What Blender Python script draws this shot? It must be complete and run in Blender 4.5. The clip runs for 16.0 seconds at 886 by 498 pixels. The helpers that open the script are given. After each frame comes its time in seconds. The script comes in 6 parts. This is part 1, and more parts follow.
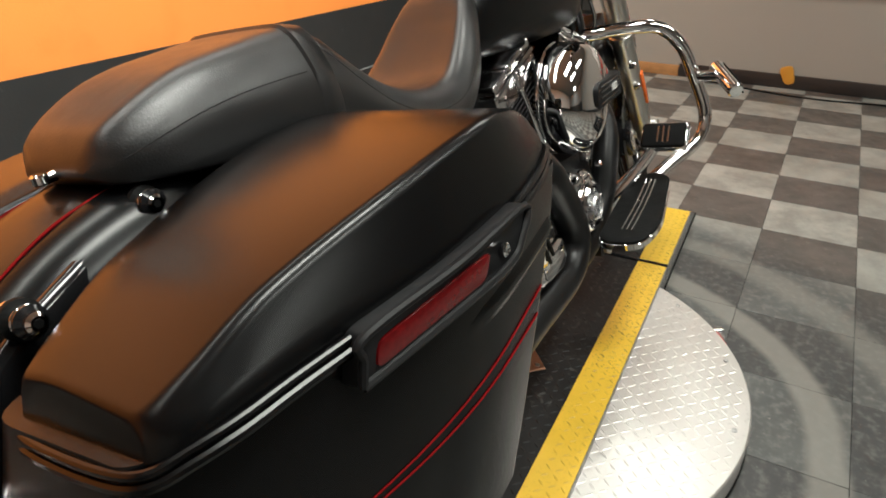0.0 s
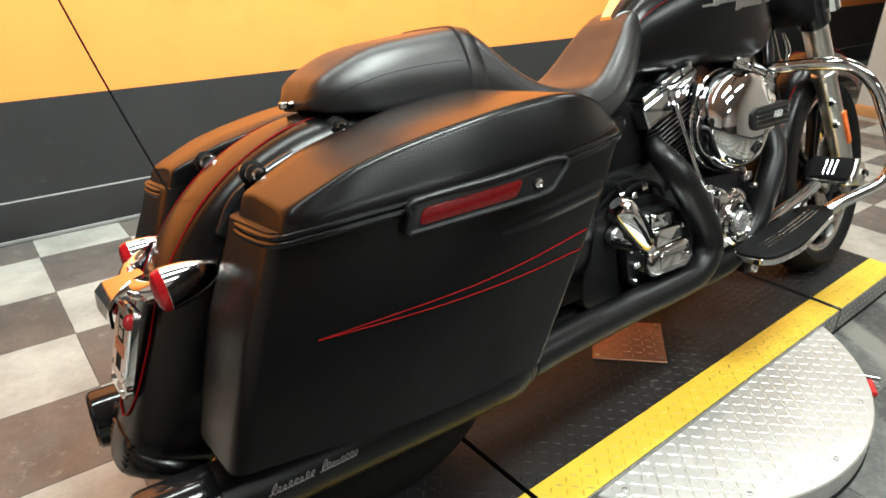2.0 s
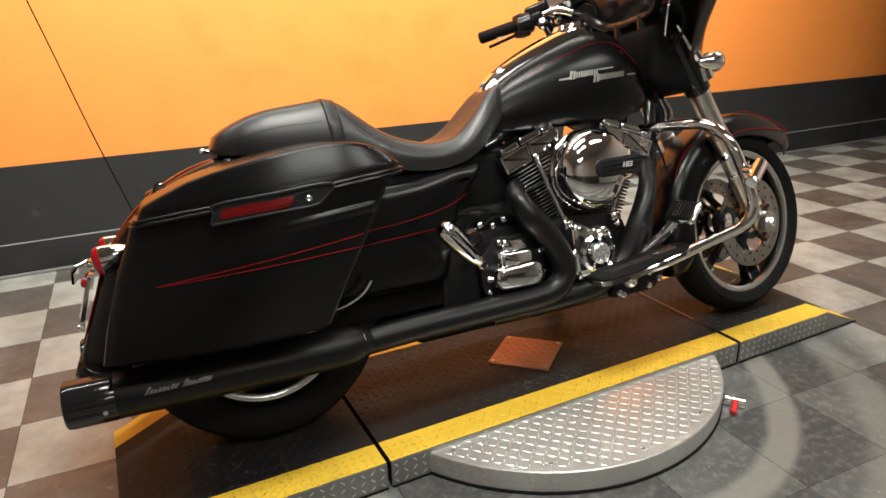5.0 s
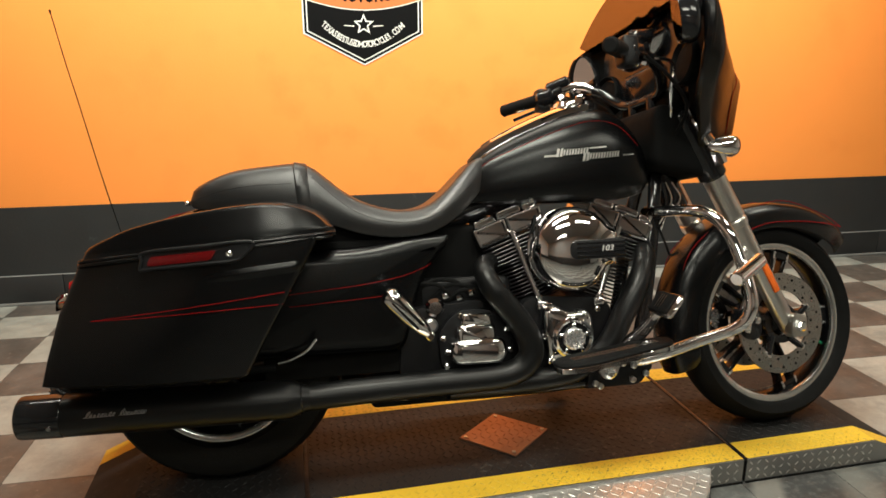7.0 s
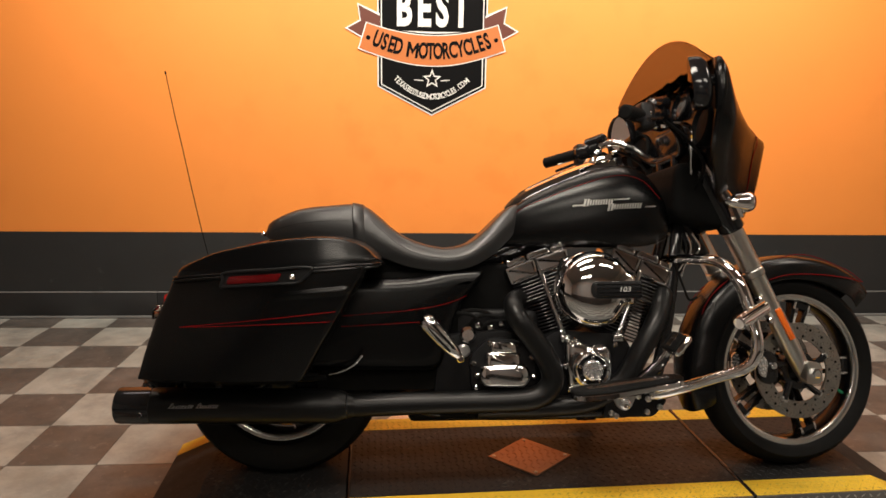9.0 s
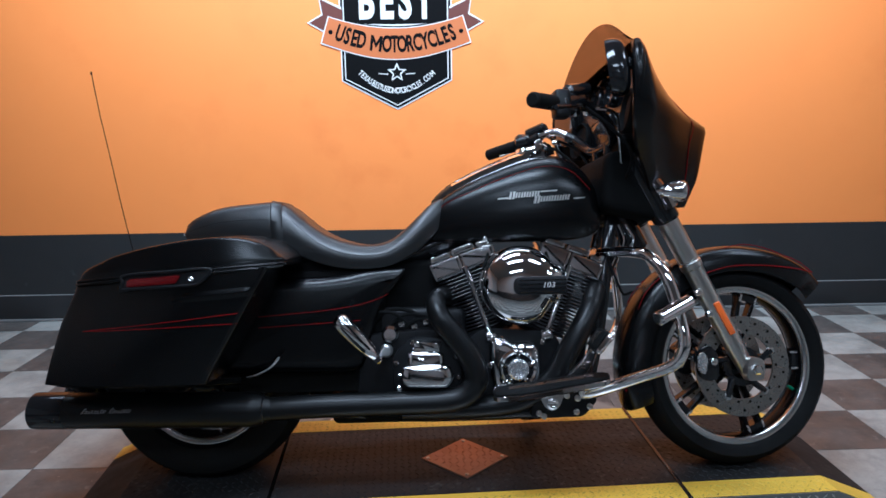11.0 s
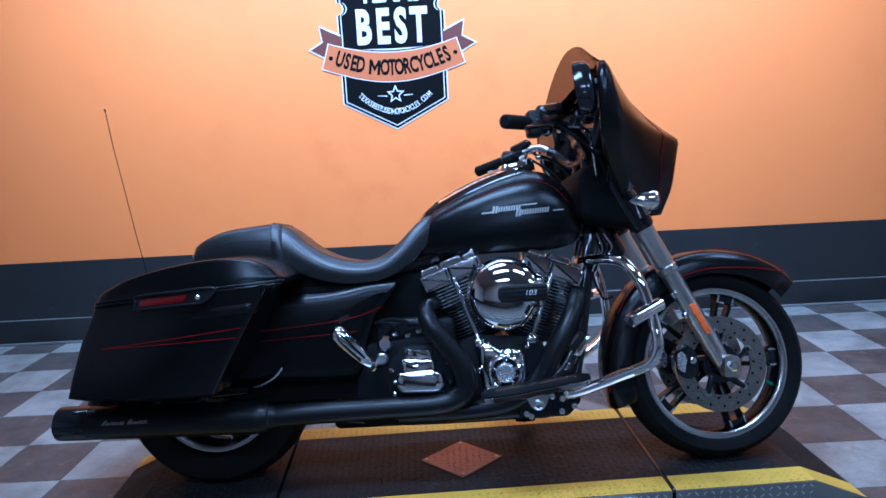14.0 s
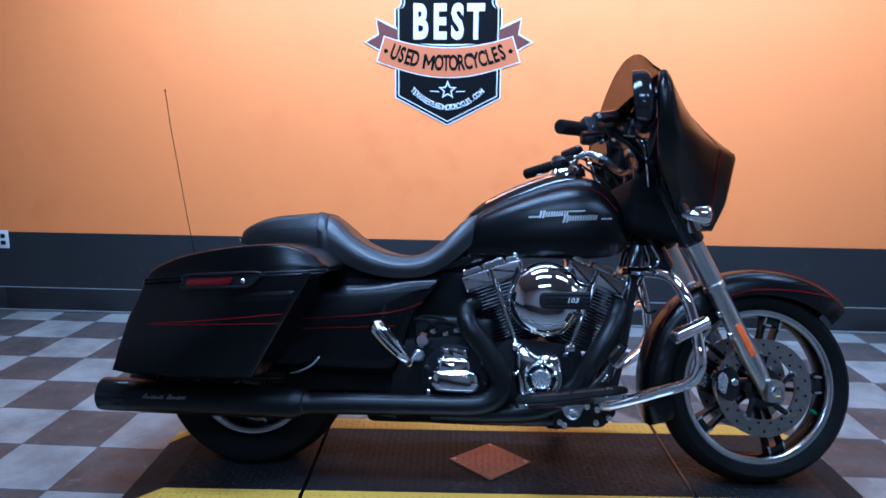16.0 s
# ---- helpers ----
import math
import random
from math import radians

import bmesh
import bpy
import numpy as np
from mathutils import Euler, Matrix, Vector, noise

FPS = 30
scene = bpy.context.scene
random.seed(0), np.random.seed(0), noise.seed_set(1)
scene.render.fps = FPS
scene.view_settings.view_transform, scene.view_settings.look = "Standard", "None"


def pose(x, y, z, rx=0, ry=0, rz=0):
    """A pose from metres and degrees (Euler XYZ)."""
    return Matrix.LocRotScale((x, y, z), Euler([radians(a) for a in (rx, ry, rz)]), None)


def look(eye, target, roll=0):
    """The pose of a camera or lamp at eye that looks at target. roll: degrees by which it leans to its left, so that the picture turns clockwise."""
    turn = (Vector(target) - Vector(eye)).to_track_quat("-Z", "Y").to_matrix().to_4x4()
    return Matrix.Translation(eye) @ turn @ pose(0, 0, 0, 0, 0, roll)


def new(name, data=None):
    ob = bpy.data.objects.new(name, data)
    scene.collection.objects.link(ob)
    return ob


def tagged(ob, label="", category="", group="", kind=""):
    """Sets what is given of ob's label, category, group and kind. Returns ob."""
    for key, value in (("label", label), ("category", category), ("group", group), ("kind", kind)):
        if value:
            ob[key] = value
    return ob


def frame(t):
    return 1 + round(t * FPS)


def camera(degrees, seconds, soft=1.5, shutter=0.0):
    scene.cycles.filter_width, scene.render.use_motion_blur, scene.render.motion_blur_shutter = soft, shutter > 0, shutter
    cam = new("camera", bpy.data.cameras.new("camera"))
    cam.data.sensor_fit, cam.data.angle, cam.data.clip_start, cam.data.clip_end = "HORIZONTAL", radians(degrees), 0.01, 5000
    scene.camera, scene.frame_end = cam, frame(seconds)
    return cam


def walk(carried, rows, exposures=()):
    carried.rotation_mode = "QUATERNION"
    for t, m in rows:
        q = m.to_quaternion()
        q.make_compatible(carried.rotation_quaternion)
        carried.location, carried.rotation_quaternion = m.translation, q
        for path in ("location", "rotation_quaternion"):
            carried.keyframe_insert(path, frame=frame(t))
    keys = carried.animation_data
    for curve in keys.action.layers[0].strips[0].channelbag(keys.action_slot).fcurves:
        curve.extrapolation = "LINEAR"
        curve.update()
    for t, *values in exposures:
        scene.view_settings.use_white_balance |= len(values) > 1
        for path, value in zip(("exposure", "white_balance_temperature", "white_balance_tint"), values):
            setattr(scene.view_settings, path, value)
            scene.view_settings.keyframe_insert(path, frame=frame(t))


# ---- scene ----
cam = camera(67.0, 16.0, soft=1.6, shutter=0.3)
PATH = [
    (0, (-1.238, -0.624, 1.07), (0.305, 0.241, 0.136), 0.2),
    (0.5, (-1.207, -0.687, 1.073), (0.246, 0.375, 0.201), -0.1),
    (1, (-1.31, -0.773, 1.055), (-0.021, 0.469, 0.163), 0.2),
    (1.5, (-1.375, -0.889, 1.066), (-0.177, 0.426, 0.152), 1.6),
    (2, (-1.346, -1.0, 1.088), (-0.252, 0.431, 0.219), 0.9),
    (2.5, (-1.293, -1.168, 1.078), (-0.398, 0.414, 0.243), -1.2),
    (3, (-1.343, -1.305, 1.086), (-0.578, 0.358, 0.28), -2.0),
    (3.5, (-1.377, -1.492, 1.101), (-0.562, 0.155, 0.312), -0.9),
    (4, (-1.303, -1.621, 1.113), (-0.445, -0.003, 0.309), -2.5),
    (4.2, (-1.25, -1.663, 1.125), (-0.377, -0.038, 0.353), -2.3),
    (6.3, (-0.675, -1.789, 1.162), (-0.254, 0.07, 0.556), -0.2),
    (6.5, (-0.624, -1.818, 1.16), (-0.236, 0.057, 0.585), -0.3),
    (7, (-0.524, -1.886, 1.166), (-0.18, 0.016, 0.654), -0.3),
    (7.5, (-0.52, -1.967, 1.178), (-0.194, -0.048, 0.72), -0.6),
    (8, (-0.568, -2.084, 1.21), (-0.311, -0.147, 0.783), 0.3),
    (8.2, (-0.562, -2.127, 1.209), (-0.328, -0.186, 0.786), 0.7),
    (10.3, (-0.192, -2.16, 1.221), (-0.191, -0.193, 0.864), -0.2),
    (10.5, (-0.173, -2.133, 1.216), (-0.149, -0.17, 0.831), -0.3),
    (11, (-0.12, -2.102, 1.206), (-0.074, -0.145, 0.794), -0.7),
    (11.5, (-0.028, -2.124, 1.22), (-0.037, -0.164, 0.821), -1.0),
    (12, (0.046, -2.18, 1.219), (0.006, -0.219, 0.827), -0.8),
    (12.5, (0.054, -2.22, 1.216), (-0.045, -0.26, 0.831), -1.6),
    (13, (0.027, -2.224, 1.22), (-0.026, -0.265, 0.822), -2.5),
    (13.5, (-0.019, -2.226, 1.229), (-0.035, -0.265, 0.835), -3.0),
    (14, (-0.023, -2.241, 1.235), (-0.034, -0.276, 0.86), -3.0),
    (14.5, (-0.027, -2.251, 1.227), (-0.053, -0.299, 0.793), -3.1),
    (15, (-0.028, -2.25, 1.227), (-0.033, -0.294, 0.808), -3.2),
    (15.5, (-0.043, -2.24, 1.232), (-0.1, -0.288, 0.799), -1.6),
    (16, (-0.046, -2.233, 1.246), (-0.167, -0.274, 0.861), 0.5),
]
walk(cam, [(t, look(eye, target, roll)) for t, eye, target, roll in PATH],
     exposures=[(0.0, -0.03, 5600, 5), (0.7, 0.14, 5450, 3), (1.4, 0.60, 5300, 0), (3.0, 0.58, 5400, 2), (4.2, 0.27, 5650, 10), (6.3, 0.04, 5700, -2), (8.2, -0.43, 6500, 15), (10.3, -0.56, 5300, 10), (11.2, -0.53, 4100, 8), (12.0, -0.50, 3600, 10), (16.0, -0.49, 3600, 11)])

# ---- light ----
world = bpy.data.worlds.new("world")
scene.world = world
world.use_nodes = True
world.node_tree.nodes["Background"].inputs[0].default_value = (0.9, 0.92, 1.0, 1)
world.node_tree.nodes["Background"].inputs[1].default_value = 0.008


def area_lamp(name, x, y, z, sx, sy, watts, colour, target=None, spread=180):
    d = bpy.data.lights.new(name, "AREA")
    d.shape, d.size, d.size_y, d.energy, d.color = "RECTANGLE", sx, sy, watts, colour
    d.spread = radians(spread)
    ob = new(name, d)
    ob.matrix_world = look((x, y, z), target or (x, y + 0.001, 0))
    return ob


WARM = (1.0, 0.90, 0.73)
# Strip with no known fitting, added to wash the back wall with light.
area_lamp("wall_lamp_light", 0.05, 0.55, 2.9, 5.0, 0.16, 130, WARM, target=(0.05, 1.74, 1.30), spread=135)
# Overhead lights, none seen; third added for the right floor, last for wall_front.
for x, y, sx, watts in ((-0.45, -0.9, 1.3, 66), (2.4, -0.3, 0.55, 22), (1.5, -2.3, 1.2, 30), (-0.2, -2.6, 1.2, 36), (-0.2, -5.6, 1.2, 40)):
    area_lamp("ceiling_lamp_light", x, y, 2.96, sx, 0.4, watts, WARM)

# ---- materials ----


def material(name, colour, rough=0.5, metal=0.0, vary=0.15, scale=8.0, bump=0.0, bump_scale=60.0, coat=0.0, dark=None, spec=0.5, rough_vary=0.1):
    m = bpy.data.materials.new(name)
    m.use_nodes = True
    nt = m.node_tree
    b = nt.nodes["Principled BSDF"]
    b.inputs["Roughness"].default_value, b.inputs["Metallic"].default_value = rough, metal
    b.inputs["Coat Weight"].default_value = coat
    b.inputs["Specular IOR Level"].default_value = spec
    co = nt.nodes.new("ShaderNodeTexCoord")
    n1 = nt.nodes.new("ShaderNodeTexNoise")
    n1.inputs["Scale"].default_value, n1.inputs["Detail"].default_value = scale, 6
    nt.links.new(co.outputs["Object"], n1.inputs["Vector"])
    mix = nt.nodes.new("ShaderNodeMix")
    mix.data_type = "RGBA"
    dark = dark or [c * (1 - vary) for c in colour]
    mix.inputs["A"].default_value, mix.inputs["B"].default_value = (*dark, 1), (*[min(1, c * (1 + vary)) for c in colour], 1)
    nt.links.new(n1.outputs["Fac"], mix.inputs["Factor"])
    nt.links.new(mix.outputs["Result"], b.inputs["Base Color"])
    if rough_vary:
        r = nt.nodes.new("ShaderNodeMapRange")
        n3 = nt.nodes.new("ShaderNodeTexNoise")
        n3.inputs["Scale"].default_value, n3.inputs["Detail"].default_value = scale * 2.7, 8
        nt.links.new(co.outputs["Object"], n3.inputs["Vector"])
        nt.links.new(n3.outputs["Fac"], r.inputs["Value"])
        r.inputs["To Min"].default_value, r.inputs["To Max"].default_value = max(0.01, rough - rough_vary), min(1, rough + rough_vary)
        nt.links.new(r.outputs["Result"], b.inputs["Roughness"])
    if bump:
        n2 = nt.nodes.new("ShaderNodeTexNoise")
        n2.inputs["Scale"].default_value, n2.inputs["Detail"].default_value = bump_scale, 4
        nt.links.new(co.outputs["Object"], n2.inputs["Vector"])
        bp = nt.nodes.new("ShaderNodeBump")
        bp.inputs["Strength"].default_value, bp.inputs["Distance"].default_value = bump, 0.004
        nt.links.new(n2.outputs["Fac"], bp.inputs["Height"])
        nt.links.new(bp.outputs["Normal"], b.inputs["Normal"])
    return m


ORANGE = material("orange_paint", (0.88, 0.285, 0.050), 0.55, vary=0.05, scale=1.5, bump=0.15, bump_scale=120)
BLACK_WALL = material("black_wall_paint", (0.022, 0.023, 0.024), 0.5, vary=0.3, scale=3, bump=0.2, bump_scale=90)
DARK_WALL = material("brown_grey_wall", (0.30, 0.29, 0.28), 0.7, vary=0.08, scale=1.2)
GREY_WALL = material("grey_wall_paint", (0.34, 0.34, 0.315), 0.6, vary=0.04, scale=1.2, bump=0.1, bump_scale=150)
# Pale tone chosen so the unseen left wall brightens the chrome.
PALE_BOUNCE = material("pale_bounce_paint", (0.62, 0.61, 0.59), 0.6, vary=0.05, scale=1.2)
CEILING = material("ceiling_grey", (0.25, 0.245, 0.24), 0.8, vary=0.05, scale=2)
BASE_RUBBER = material("black_base_rubber", (0.02, 0.02, 0.021), 0.45, vary=0.3, scale=5)
# Foot trim's own grey; also colours the painted highlight on the base panels.
TRIM_GLINT_GREY = material("worn_grey_trim_and_glint", (0.20, 0.20, 0.195), 0.5, vary=0.35, scale=7)
WOOD = material("bare_wood", (0.42, 0.22, 0.08), 0.6, vary=0.35, scale=14)
SATIN = material("satin_black_paint", (0.0022, 0.0022, 0.0025), 0.26, vary=0.1, scale=4, coat=0.0, rough_vary=0.012, spec=0.33)
PIPE = material("heat_black", (0.005, 0.005, 0.0052), 0.36, vary=0.15, scale=14, rough_vary=0.04, spec=0.32)
EMBLEM = material("dim_silver", (0.38, 0.37, 0.35), 0.38, 0.9, vary=0.1, scale=40, rough_vary=0.03)
GLOSS = material("gloss_black", (0.010, 0.010, 0.011), 0.12, vary=0.1, rough_vary=0.03)
CHROME = material("chrome", (0.86, 0.86, 0.87), 0.05, 1.0, vary=0.03, scale=20, rough_vary=0.03)
# Chrome toned down; the darker reflections are put into its colour.
DIM_CHROME = material("dim_chrome", (0.62, 0.62, 0.63), 0.10, 1.0, vary=0.08, scale=30, rough_vary=0.04)
DULL_METAL = material("cast_aluminium", (0.50, 0.50, 0.50), 0.35, 1.0, vary=0.12, scale=40, rough_vary=0.03)
FORK_METAL = material("brushed_fork_metal", (0.62, 0.61, 0.58), 0.3, 1.0, vary=0.06, scale=30, rough_vary=0.03)
ROTOR = material("brake_steel", (0.44, 0.43, 0.41), 0.28, 1.0, vary=0.2, scale=60, rough_vary=0.03)
RIM_LIP = material("bright_rim_lip", (0.66, 0.66, 0.65), 0.19, 0.95, vary=0.05, scale=60, rough_vary=0.03)
MACHINED = material("machined_aluminium", (0.78, 0.78, 0.78), 0.27, 0.85, vary=0.05, scale=60, rough_vary=0.03)
RUBBER = material("tyre_rubber", (0.006, 0.006, 0.006), 0.7, spec=0.14, vary=0.25, scale=20, bump=0.2, bump_scale=200)
PLASTIC = material("black_plastic", (0.007, 0.007, 0.008), 0.45, spec=0.35, vary=0.2, scale=30)
DASH = material("grained_black_dash", (0.008, 0.008, 0.009), 0.22, vary=0.2, scale=20, bump=0.1, bump_scale=300)
MATT = material("matt_black", (0.006, 0.006, 0.006), 0.65, spec=0.06, vary=0.25, scale=25)
FIN_EDGE = material("cut_fin_edge", (0.20, 0.20, 0.20), 0.4, 0.9, vary=0.2, scale=40)
ENGINE_BLACK = material("engine_black", (0.006, 0.006, 0.007), 0.42, spec=0.3, vary=0.25, scale=40, bump=0.2, bump_scale=300)
LEATHER = material("black_leather", (0.009, 0.009, 0.0095), 0.36, spec=0.75, vary=0.25, scale=12, bump=0.10, bump_scale=420)
STITCH = material("dark_seam", (0.006, 0.006, 0.006), 0.8, vary=0.2)
RED_LINE = material("red_stripe_paint", (0.19, 0.003, 0.004), 0.6, spec=0.05, vary=0.1)
RED_LENS = material("red_lens", (0.11, 0.002, 0.003), 0.22, vary=0.6, scale=160, coat=0.3)
RED_LAMP = material("red_lamp_lens", (0.34, 0.006, 0.009), 0.12, vary=0.2, scale=60, coat=0.6)
AMBER = material("amber_reflector", (0.85, 0.16, 0.015), 0.2, vary=0.15, scale=60, coat=0.4)
YELLOW = material("yellow_safety_paint", (0.80, 0.52, 0.035), 0.5, vary=0.22, scale=9, bump=0.2, bump_scale=140)
YELLOW_LUG = material("worn_yellow_lugs", (0.66, 0.43, 0.033), 0.5, vary=0.3, scale=18)
PLATE_BLACK = material("black_tread_plate", (0.016, 0.0155, 0.0155), 0.55, 0.0, vary=0.4, scale=7, spec=0.28)
PLATE_STEEL = material("bright_tread_plate", (0.74, 0.72, 0.69), 0.37, 0.75, vary=0.14, scale=6, rough_vary=0.12)
PLATE_GREY = material("grey_tread_plate", (0.27, 0.265, 0.25), 0.45, 0.6, vary=0.25, scale=8)
COPPER = material("worn_brown_tread_plate", (0.34, 0.17, 0.10), 0.4, 0.5, vary=0.25, scale=12)
WHITE = material("white_print", (0.74, 0.74, 0.72), 0.5, vary=0.03)
SIGN_BLACK = material("sign_black", (0.005, 0.005, 0.0055), 0.6, spec=0.06, vary=0.1)
SIGN_ORANGE = material("sign_orange", (0.50, 0.150, 0.035), 0.45, vary=0.04)
SIGN_BROWN = material("sign_brown", (0.11, 0.026, 0.014), 0.5, vary=0.06)
MIRROR = material("mirror_glass", (0.62, 0.62, 0.63), 0.02, 1.0, vary=0.02, rough_vary=0.0)
SMOKED = material("smoked_screen", (0.20, 0.17, 0.15), 0.03, vary=0.05, rough_vary=0.0)
SMOKED.node_tree.nodes["Principled BSDF"].inputs["Transmission Weight"].default_value = 1.0
SMOKED.node_tree.nodes["Principled BSDF"].inputs["IOR"].default_value = 1.05
GREEN = material("green_cap", (0.02, 0.25, 0.12), 0.4)
AMBER_PAD = material("amber_plastic", (0.62, 0.30, 0.03), 0.4, vary=0.15)
SIGN_RED = material("red_print", (0.6, 0.02, 0.02), 0.4)



def scuffs(m, colour, fine=70.0, broad=3.0, lo=0.60, hi=0.70, amount=0.8):
    """Small worn flecks of another colour, gathered in patches."""
    nt = m.node_tree
    b = nt.nodes["Principled BSDF"]
    old = b.inputs["Base Color"].links[0].from_socket
    co = nt.nodes.new("ShaderNodeTexCoord")
    fac = None
    for scale, a0, a1, top in ((fine, lo, hi, amount), (broad, 0.42, 0.62, 1.0)):
        n = nt.nodes.new("ShaderNodeTexNoise")
        n.inputs["Scale"].default_value, n.inputs["Detail"].default_value = scale, 5
        nt.links.new(co.outputs["Object"], n.inputs["Vector"])
        r = nt.nodes.new("ShaderNodeMapRange")
        r.inputs["From Min"].default_value, r.inputs["From Max"].default_value, r.inputs["To Max"].default_value = a0, a1, top
        nt.links.new(n.outputs["Fac"], r.inputs["Value"])
        if fac is None:
            fac = r.outputs["Result"]
        else:
            k = nt.nodes.new("ShaderNodeMath")
            k.operation = "MULTIPLY"
            nt.links.new(fac, k.inputs[0])
            nt.links.new(r.outputs["Result"], k.inputs[1])
            fac = k.outputs[0]
    mix = nt.nodes.new("ShaderNodeMix")
    mix.data_type = "RGBA"
    nt.links.new(fac, mix.inputs["Factor"])
    nt.links.new(old, mix.inputs["A"])
    mix.inputs["B"].default_value = (*colour, 1)
    nt.links.new(mix.outputs["Result"], b.inputs["Base Color"])


scuffs(YELLOW, (0.16, 0.115, 0.03), 130, 5, 0.56, 0.68, 0.7)
scuffs(YELLOW_LUG, (0.10, 0.075, 0.03), 40, 4, 0.48, 0.62, 0.7)
scuffs(ORANGE, (0.74, 0.20, 0.028), 5, 0.9, 0.50, 0.72, 0.4)
scuffs(PLATE_BLACK, (0.13, 0.12, 0.11), 60, 2.5, 0.58, 0.70, 0.4)
scuffs(PLATE_STEEL, (0.40, 0.39, 0.36), 90, 3, 0.55, 0.70, 0.4)
scuffs(BLACK_WALL, (0.09, 0.09, 0.09), 16, 2.2, 0.66, 0.74, 0.5)

# ---- mesh helpers ----
from mathutils.bvhtree import BVHTree



def link(name, bm, mat, parent=None, label="", smooth=35, xf=None):
    if xf is not None:
        bmesh.ops.transform(bm, matrix=xf, verts=bm.verts)
    bmesh.ops.recalc_face_normals(bm, faces=bm.faces)
    me = bpy.data.meshes.new(name)
    bm.to_mesh(me)
    bm.free()
    if smooth:
        me.shade_smooth()
        me.set_sharp_from_angle(angle=radians(smooth))
    for m in (mat if isinstance(mat, (list, tuple)) else [mat]):
        me.materials.append(m)
    ob = new(name, me)
    if parent is not None:
        ob.parent = parent
    if label:
        ob["label"] = label
    return ob


def part(name, bm, mat, parent, label="", smooth=35, xf=None):
    return link(name, bm, mat, parent, label, smooth, xf)


def box(x0, x1, y0, y1, z0, z1, bevel=0.0, seg=2):
    bm = bmesh.new()
    bmesh.ops.create_cube(bm, size=1)
    for v in bm.verts:
        v.co = Vector(((x0 + x1) / 2 + v.co.x * (x1 - x0), (y0 + y1) / 2 + v.co.y * (y1 - y0), (z0 + z1) / 2 + v.co.z * (z1 - z0)))
    if bevel:
        bmesh.ops.bevel(bm, geom=list(bm.edges), offset=bevel, segments=seg, affect="EDGES", profile=0.5)
    return bm


def skin(rings, closed=True, cap=True):
    """A surface through rings of points, each with the same number."""
    bm = bmesh.new()
    rows = [[bm.verts.new(p) for p in r] for r in rings]
    n = len(rows[0])
    for a, b in zip(rows, rows[1:]):
        for i in range(n if closed else n - 1):
            j = (i + 1) % n
            bm.faces.new((a[i], a[j], b[j], b[i]))
    if cap and closed:
        bm.faces.new(rows[0][::-1])
        bm.faces.new(rows[-1])
    return bm


def merge(*bms):
    out = bmesh.new()
    for b in bms:
        me = bpy.data.meshes.new("tmp")
        b.to_mesh(me)
        b.free()
        out.from_mesh(me)
        bpy.data.meshes.remove(me)
    return out


def catmull(pts, n=8):
    pts = [Vector(p) for p in pts]
    q = [2 * pts[0] - pts[1]] + pts + [2 * pts[-1] - pts[-2]]
    out = []
    for i in range(1, len(q) - 2):
        a, b, c, d = q[i - 1], q[i], q[i + 1], q[i + 2]
        for k in range(n):
            t = k / n
            out.append(0.5 * ((2 * b) + (c - a) * t + (2 * a - 5 * b + 4 * c - d) * t * t + (3 * b - 3 * c + d - a) * t ** 3))
    out.append(pts[-1])
    return out


def interp(table, x):
    """Smooth value from a table of (x, value, ...)."""
    xs = [r[0] for r in table]
    if x <= xs[0]:
        return table[0][1:]
    if x >= xs[-1]:
        return table[-1][1:]
    for i in range(len(xs) - 1):
        if xs[i] <= x <= xs[i + 1]:
            break
    t = (x - xs[i]) / (xs[i + 1] - xs[i])
    a, b, c, d = table[max(0, i - 1)], table[i], table[i + 1], table[min(len(xs) - 1, i + 2)]
    out = []
    for k in range(1, len(b)):
        h = xs[i + 1] - xs[i]
        m0 = (c[k] - a[k]) / (c[0] - a[0]) * h
        m1 = (d[k] - b[k]) / (d[0] - b[0]) * h
        out.append((2 * t ** 3 - 3 * t * t + 1) * b[k] + (t ** 3 - 2 * t * t + t) * m0 + (3 * t * t - 2 * t ** 3) * c[k] + (t ** 3 - t * t) * m1)
    return out


def tube(pts, r, n=14, smooth=8, cap=True, radii=None):
    pts = catmull(pts, smooth) if smooth else [Vector(p) for p in pts]
    rings, up = [], None
    for i, p in enumerate(pts):
        d = (pts[min(i + 1, len(pts) - 1)] - pts[max(i - 1, 0)]).normalized()
        if up is None:
            up = d.orthogonal().normalized()
        up = (up - d * up.dot(d)).normalized()
        side = d.cross(up)
        rr = r if radii is None else interp(radii, i / (len(pts) - 1))[0]
        rings.append([p + (up * math.cos(a) + side * math.sin(a)) * rr for a in (2 * math.pi * k / n for k in range(n))])
    return skin(rings, True, cap)


def lathe(profile, n=32, m=None):
    """Turns (radius, height) round the z axis; m lays it in place."""
    rings = [[(r * math.cos(a), r * math.sin(a), h) for a in (2 * math.pi * k / n for k in range(n))] for r, h in profile]
    ring = profile[0] == profile[-1]
    bm = skin(rings, True, not ring)
    if ring:
        bmesh.ops.remove_doubles(bm, verts=bm.verts, dist=1e-6)
    if m is not None:
        bmesh.ops.transform(bm, matrix=m, verts=bm.verts)
    return bm


def rod(a, b, r, n=14, bevel=0.0):
    """A round bar from a to b with eased ends."""
    a, b = Vector(a), Vector(b)
    h = (b - a).length
    m = Matrix.Translation(a) @ (b - a).to_track_quat("Z", "Y").to_matrix().to_4x4()
    e = bevel or min(r * 0.25, h * 0.2)
    return lathe([(r - e, 0), (r, e), (r, h - e), (r - e, h)], n, m)


